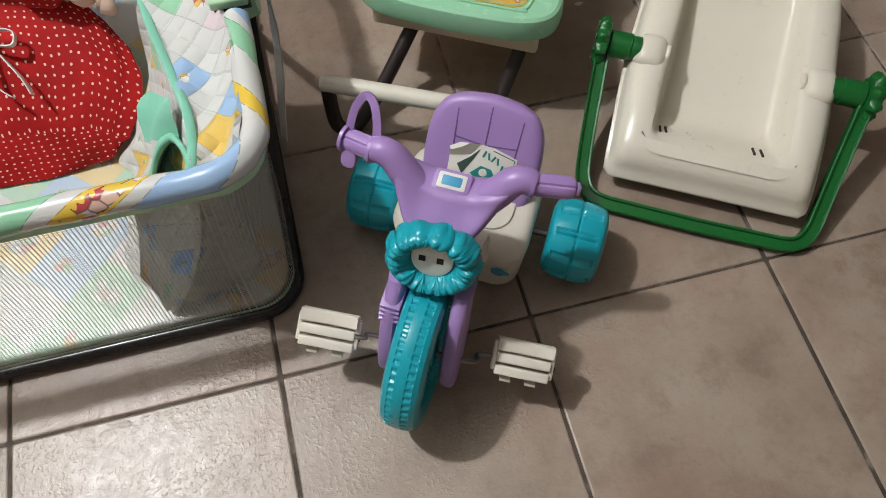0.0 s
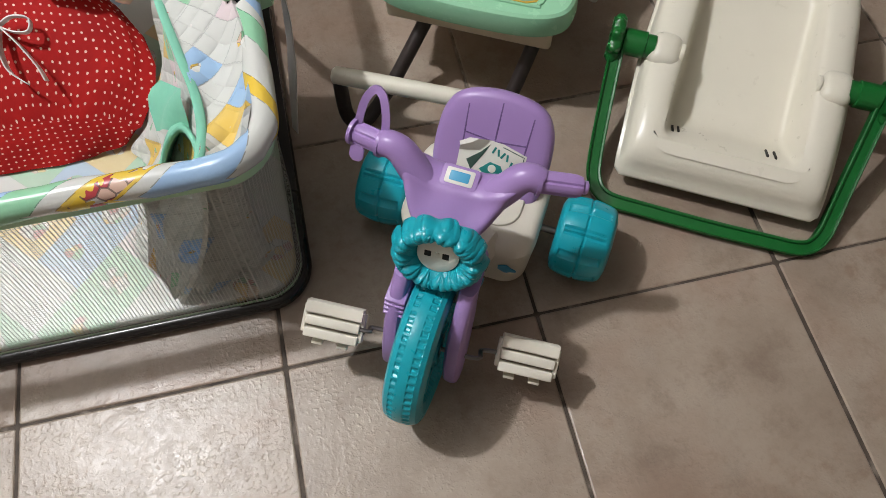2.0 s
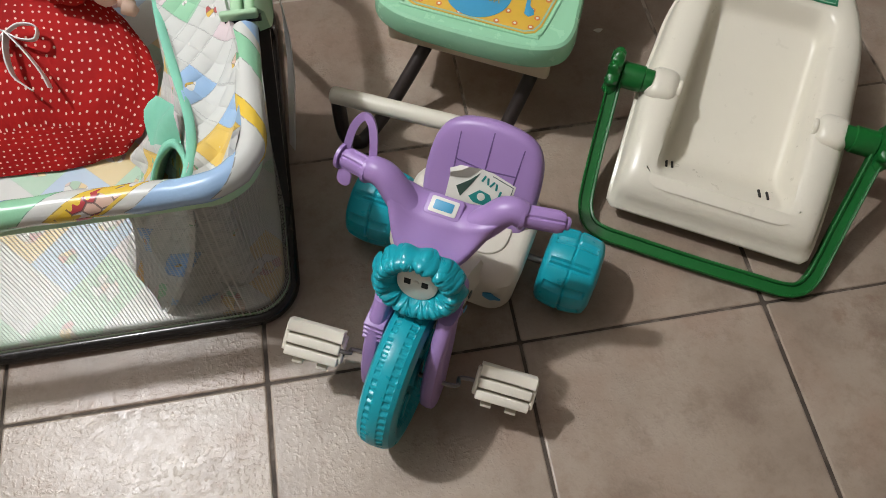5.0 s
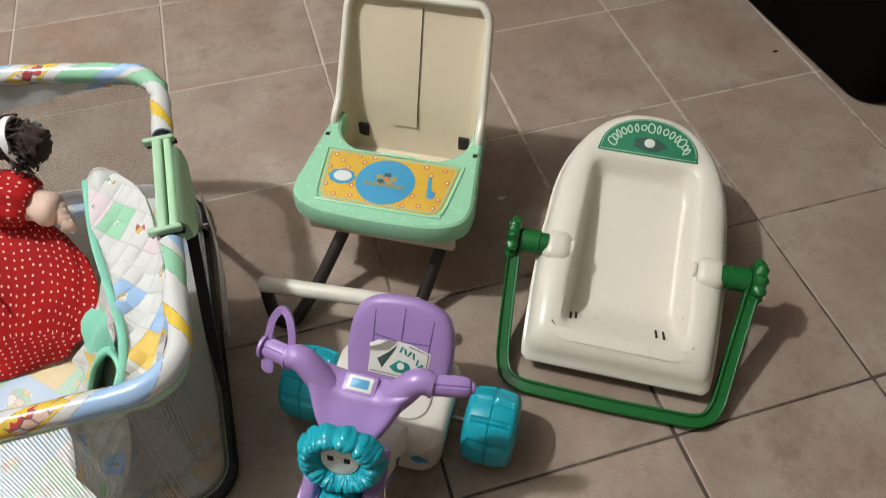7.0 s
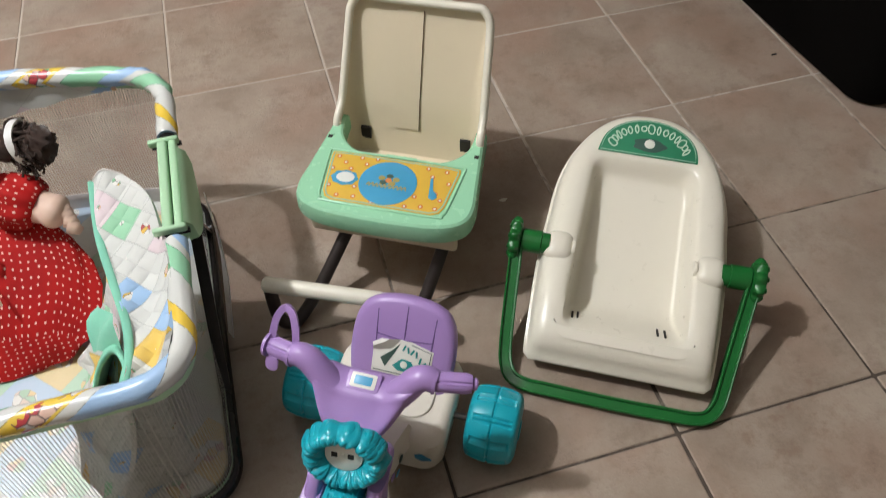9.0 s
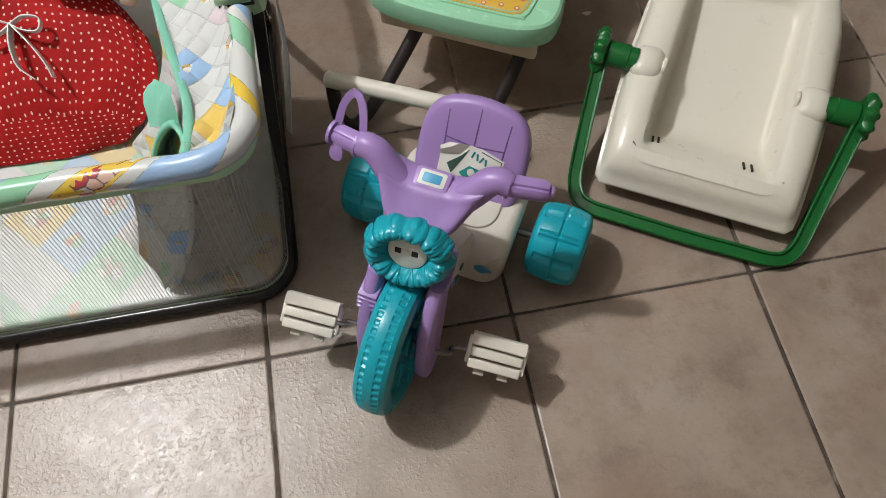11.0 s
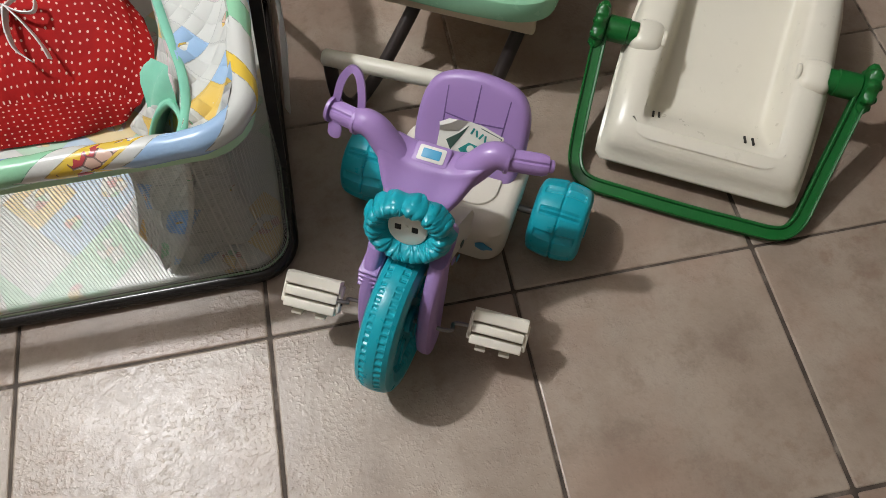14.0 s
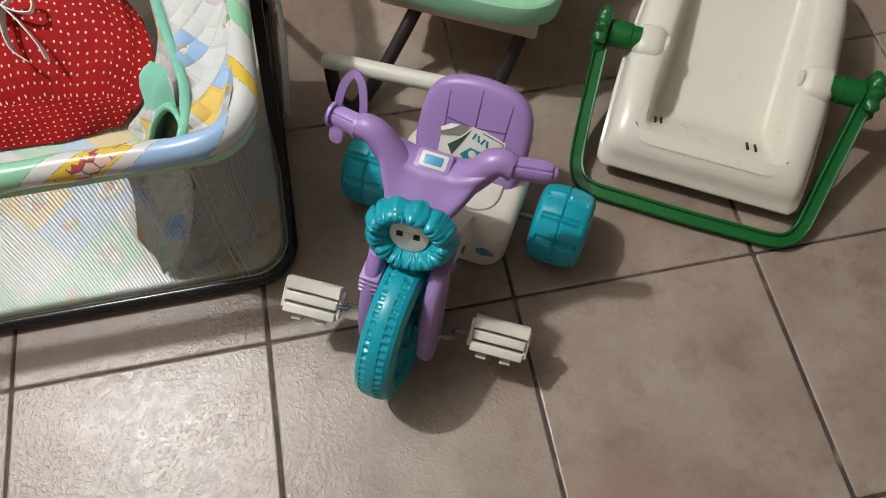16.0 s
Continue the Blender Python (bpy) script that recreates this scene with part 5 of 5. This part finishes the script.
    part("turned_flap", bm, MINTCLOTH, t, "mint lining turned over the side", angle=3.0)
    part("end_seam", sweep([top[-1][k] for k in range(13)], circle(0.0016, 8), (0, 1, 0)), RIBBON, t)
    return t


quilt()


# ---------------------------------------------------------------- doll in a red dress: one mesh
def doll():
    bm = bmesh.new()
    # skirt and bodice, folds running from the waist to the hem
    rings = []
    N = 96
    stations = [((-0.622, 0.372, 0.056), 0.140, 0.034, 1.0), ((-0.622, 0.378, 0.062), 0.146, 0.044, 1.0), ((-0.620, 0.405, 0.076), 0.166, 0.062, 0.8), ((-0.618, 0.435, 0.096), 0.174, 0.074, 0.7), ((-0.614, 0.470, 0.116), 0.166, 0.076, 0.5), ((-0.608, 0.505, 0.138), 0.140, 0.070, 0.3), ((-0.604, 0.532, 0.166), 0.102, 0.058, 0.2), ((-0.602, 0.550, 0.200), 0.066, 0.047, 0.05), ((-0.602, 0.566, 0.232), 0.034, 0.030, 0.0)]
    for (x, y, z), w, h, fold in stations:
        ring = []
        for k in range(N):
            a = 2 * math.pi * k / N
            f = 1 + fold * (0.045 * math.sin(9 * a + 1.2) + 0.025 * math.sin(17 * a + 0.4) + 0.03 * math.sin(4 * a))
            dx, dz = w * f * math.cos(a), h * f * math.sin(a)
            ring.append((x + dx, y + dz * 0.55, max(0.030, z + dz * 0.83)))
        rings.append(ring)
    loft(rings, slot=0, bm=bm)
    # sleeves and arms
    for sx in (1, -1):
        arm = smooth_path([(-0.594 + sx * 0.040, 0.545, 0.205), (-0.594 + sx * 0.070, 0.545, 0.208), (-0.594 + sx * 0.092, 0.535, 0.205), (-0.594 + sx * 0.104, 0.530, 0.200)], 5)
        sweep(arm, [(0.036 * math.cos(a) * (1 + 0.10 * math.sin(7 * a)), 0.036 * math.sin(a) * (1 + 0.10 * math.sin(7 * a))) for a in [k * math.pi / 16 for k in range(32)]], bm=bm, slot=0, scales=[0.8 + 0.35 * math.sin(math.pi * (i + 3) / (len(arm) + 3)) for i in range(len(arm))])
        fore = smooth_path([(-0.594 + sx * 0.096, 0.532, 0.202), (-0.594 + sx * 0.114, 0.522, 0.202), (-0.594 + sx * 0.128, 0.512, 0.200), (-0.594 + sx * 0.142, 0.505, 0.196)], 5)
        sweep(fore, [(0.026 * math.cos(a), 0.024 * math.sin(a)) for a in [k * math.pi / 9 for k in range(18)]], bm=bm, slot=1, scales=[0.95, 1, 1, 1, 0.98, 0.96, 0.95, 0.97, 1.0, 1.04, 1.05, 1.02, 0.95, 0.82, 0.6, 0.3][: len(fore)])
        for q in range(4):
            b = Vector((-0.594 + sx * (0.134 + 0.003 * q), 0.512 - 0.0085 * q, 0.204 - 0.005 * q))
            sweep([b, b + Vector((sx * 0.008, -0.003, -0.003)), b + Vector((sx * 0.014, -0.005, -0.010))], circle(0.0105, 12), bm=bm, slot=1, scales=[1.05, 1.0, 0.6])
    # head and hair
    def ball(c, r, slot, rough=0.0, squash=(1, 1, 1), n=28):
        c = Vector(c)
        rr = []
        for i in range(1, n):
            th = math.pi * i / n
            ring = []
            for k in range(2 * n):
                a = math.pi * k / n
                q = r * (1 + rough * noise.noise(Vector((math.cos(a) * math.sin(th), math.sin(a) * math.sin(th), math.cos(th))) * 6 + c * 40))
                ring.append(c + Vector((q * math.sin(th) * math.cos(a) * squash[0], q * math.sin(th) * math.sin(a) * squash[1], q * math.cos(th) * squash[2])))
            rr.append(ring)
        loft(rr, slot=slot, bm=bm)
    ball((-0.592, 0.590, 0.292), 0.066, 1, 0.0, (1.0, 0.95, 0.95))
    ball((-0.588, 0.606, 0.302), 0.071, 2, 0.10, (1.03, 0.92, 0.98))
    # yarn pigtails with a ribbon
    rnd = random.Random(8)
    for sx in (1, -1):
        root = Vector((-0.590 + sx * 0.078, 0.580, 0.282))
        ball(root + Vector((sx * 0.010, 0, 0)), 0.024, 2, 0.25, (1, 1, 1), 12)
        ball(root + Vector((sx * 0.046, -0.004, -0.006)), 0.027, 2, 0.45, (1, 1.1, 1), 14)
        for q in range(210):
            d = Vector((sx * rnd.uniform(0.5, 1.2), rnd.uniform(-0.75, 0.6), rnd.uniform(-0.65, 0.6))).normalized()
            l = rnd.uniform(0.040, 0.066)
            side = d.cross(Vector((rnd.uniform(-1, 1), rnd.uniform(-1, 1), rnd.uniform(-1, 1)))).normalized()
            curl = [root + d * l * f + side * (0.007 * math.sin(2.6 * f * math.pi)) * f + Vector((0, 0, 0.008 * math.sin(math.pi * f) - 0.016 * f * f)) for f in (0.2, 0.4, 0.55, 0.7, 0.82, 0.92)]
            curl.append(curl[-1] + side * rnd.uniform(-0.007, 0.007) + Vector((0, 0, rnd.uniform(-0.007, 0.0))))
            sweep(curl, circle(0.0019, 5), bm=bm, slot=2)
        ring = [root + Vector((sx * 0.028 + 0.004 * math.sin(2 * a), 0.033 * math.cos(a), 0.033 * math.sin(a))) for a in [k * math.pi / 12 for k in range(24)]]
        sweep(ring, [(-0.0015, -0.005), (0.0015, -0.005), (0.0015, 0.005), (-0.0015, 0.005)], (sx, 0, 0), closed=True, bm=bm, slot=3)
    # ribbon bow at the chest
    for sx in (1, -1):
        c = Vector((-0.608, 0.478, 0.176))
        lp = smooth_path([c, c + Vector((sx * 0.020, 0.004, 0.008)), c + Vector((sx * 0.040, 0.000, 0.004)), c + Vector((sx * 0.036, -0.014, -0.004)), c + Vector((sx * 0.016, -0.010, -0.004)), c], 5)
        sweep(lp, [(-0.0008, -0.0045), (0.0008, -0.0045), (0.0008, 0.0045), (-0.0008, 0.0045)], (0, -0.4, 0.9), bm=bm, slot=3)
        tail = smooth_path([c, c + Vector((sx * 0.012 + 0.008, -0.025, -0.012)), c + Vector((sx * 0.018 + 0.018, -0.050, -0.030)), c + Vector((sx * 0.012 + 0.030, -0.066, -0.042))], 5)
        sweep(tail, [(-0.0008, -0.008), (0.0008, -0.008), (0.0008, 0.008), (-0.0008, 0.008)], (0, -0.4, 0.9), bm=bm, slot=3)
    ob = part("cloth_doll", bm, [DRESS, SKIN, HAIR, RIBBON], None, angle=1.4)
    tagged(ob, "doll with dark yarn hair and red dotted dress in playpen", "doll")
    return ob


doll()


# ---------------------------------------------------------------- furniture at the edge of the room
def sofa():
    t = thing("black_sofa", pose(1.013, 0.508, 0, 0, 0, 3.7), "large black leather sofa standing on the tile floor", "sofa")
    ol = rounded_rect(0.0, 0.0, 0.95, 1.9, 0.06, 8)
    rings = [[(x * s + 0.475 * (1 - s), y * s + 0.95 * (1 - s), z) for x, y in ol] for z, s in ((0.006, 0.985), (0.03, 0.995), (0.12, 1.0), (0.25, 1.004), (0.30, 1.002), (0.325, 0.99), (0.335, 0.97))]
    part("base", loft(rings), LEATHER, t)
    for k in range(2):
        part("cushion", block(0.72, 0.88, 0.14, 0.05, (0.40, 0.47 + 0.92 * k, 0.40), 5), LEATHER, t)
    part("backrest", block(0.22, 1.86, 0.5, 0.08, (0.84, 0.95, 0.55), 5), LEATHER, t)
    return t


sofa()


def cabinet():
    t = thing("wooden_cabinet", pose(-0.337, 1.412, 0), "brown wooden cabinet standing on the tile floor", "cabinet")
    part("plinth", block(0.90, 0.38, 0.012, 0.002, (0.45, 0.205, 0.006)), DARK, t, smooth=False)
    part("body", block(0.92, 0.40, 0.62, 0.003, (0.46, 0.20, 0.322)), WOOD, t)
    part("foot", block(0.012, 0.02, 0.012, 0.002, (-0.004, 0.03, 0.006)), DARK, t)
    return t


cabinet()

cable = part("thin_cable", sweep(smooth_path([(0.925, 1.42, 0.003), (0.955, 1.24, 0.003), (0.985, 1.10, 0.003), (1.008, 1.00, 0.003)], 6), circle(0.0028, 8)), BLACK, None)
tagged(cable, "thin dark cable lying on the tiles beside the sofa", "cable")
crumb = part("black_crumb", block(0.012, 0.004, 0.003, 0.001, (0.955, 0.742, 0.0015)), DARK, None)
tagged(crumb, "small black scrap on the tile floor", "scrap")
chip = part("tile_scrap", slab([(0.007 * math.cos(a) * (1 + 0.3 * math.sin(3 * a)), 0.004 * math.sin(a)) for a in [k * math.pi / 8 for k in range(16)]], 0, 0.0015, 0.0005), STICKER, None)
chip.location = (0.245, 0.508, 0.0)
tagged(chip, "tiny pale paper scrap on the tile floor", "scrap")


# ---------------------------------------------------------------- floor tiles
def tile_mesh():
    bm = bmesh.new()
    a = (TILE_SIZE - JOINT) / 2
    rings = [[(x, y, z) for x, y in rounded_rect(-a + d, -a + d, a - d, a - d, 0.003, 2)] for d, z in ((0.0, -0.008), (0.0, -0.0016), (0.0008, -0.0005), (0.0024, 0.0))]
    rings_to(bm, rings)
    me = bpy.data.meshes.new("tile")
    bmesh.ops.recalc_face_normals(bm, faces=bm.faces)
    bm.to_mesh(me)
    bm.free()
    me.materials.append(TILE)
    return me


tiles = tile_mesh()
rnd = random.Random(11)
for i in range(-5, 8):
    for j in range(-4, 10):
        ob = new("tile", tiles)
        ob.parent = floor
        # the column beside the joint crossing was laid a little wide
        wide = 0.0035 if i == 0 else 0.0085 if i > 0 else 0.0
        if i == 0:
            ob.scale.x = 1.021
        ob.location = ((i + 0.5) * TILE_SIZE + wide + rnd.uniform(-0.0006, 0.0006), (j + 0.5) * TILE_SIZE + rnd.uniform(-0.0006, 0.0006), rnd.uniform(-0.0003, 0.0))
rest = bmesh.new()
for i in range(-10, 10):
    for j in range(-8, 12):
        if not (-5 <= i < 8 and -4 <= j < 10):
            block(TILE_SIZE - JOINT, TILE_SIZE - JOINT, 0.006, 0, ((i + 0.5) * TILE_SIZE, (j + 0.5) * TILE_SIZE, -0.003), bm=rest)
tagged(part("outer_tiles", rest, TILE, floor, smooth=False), kind="stuff")
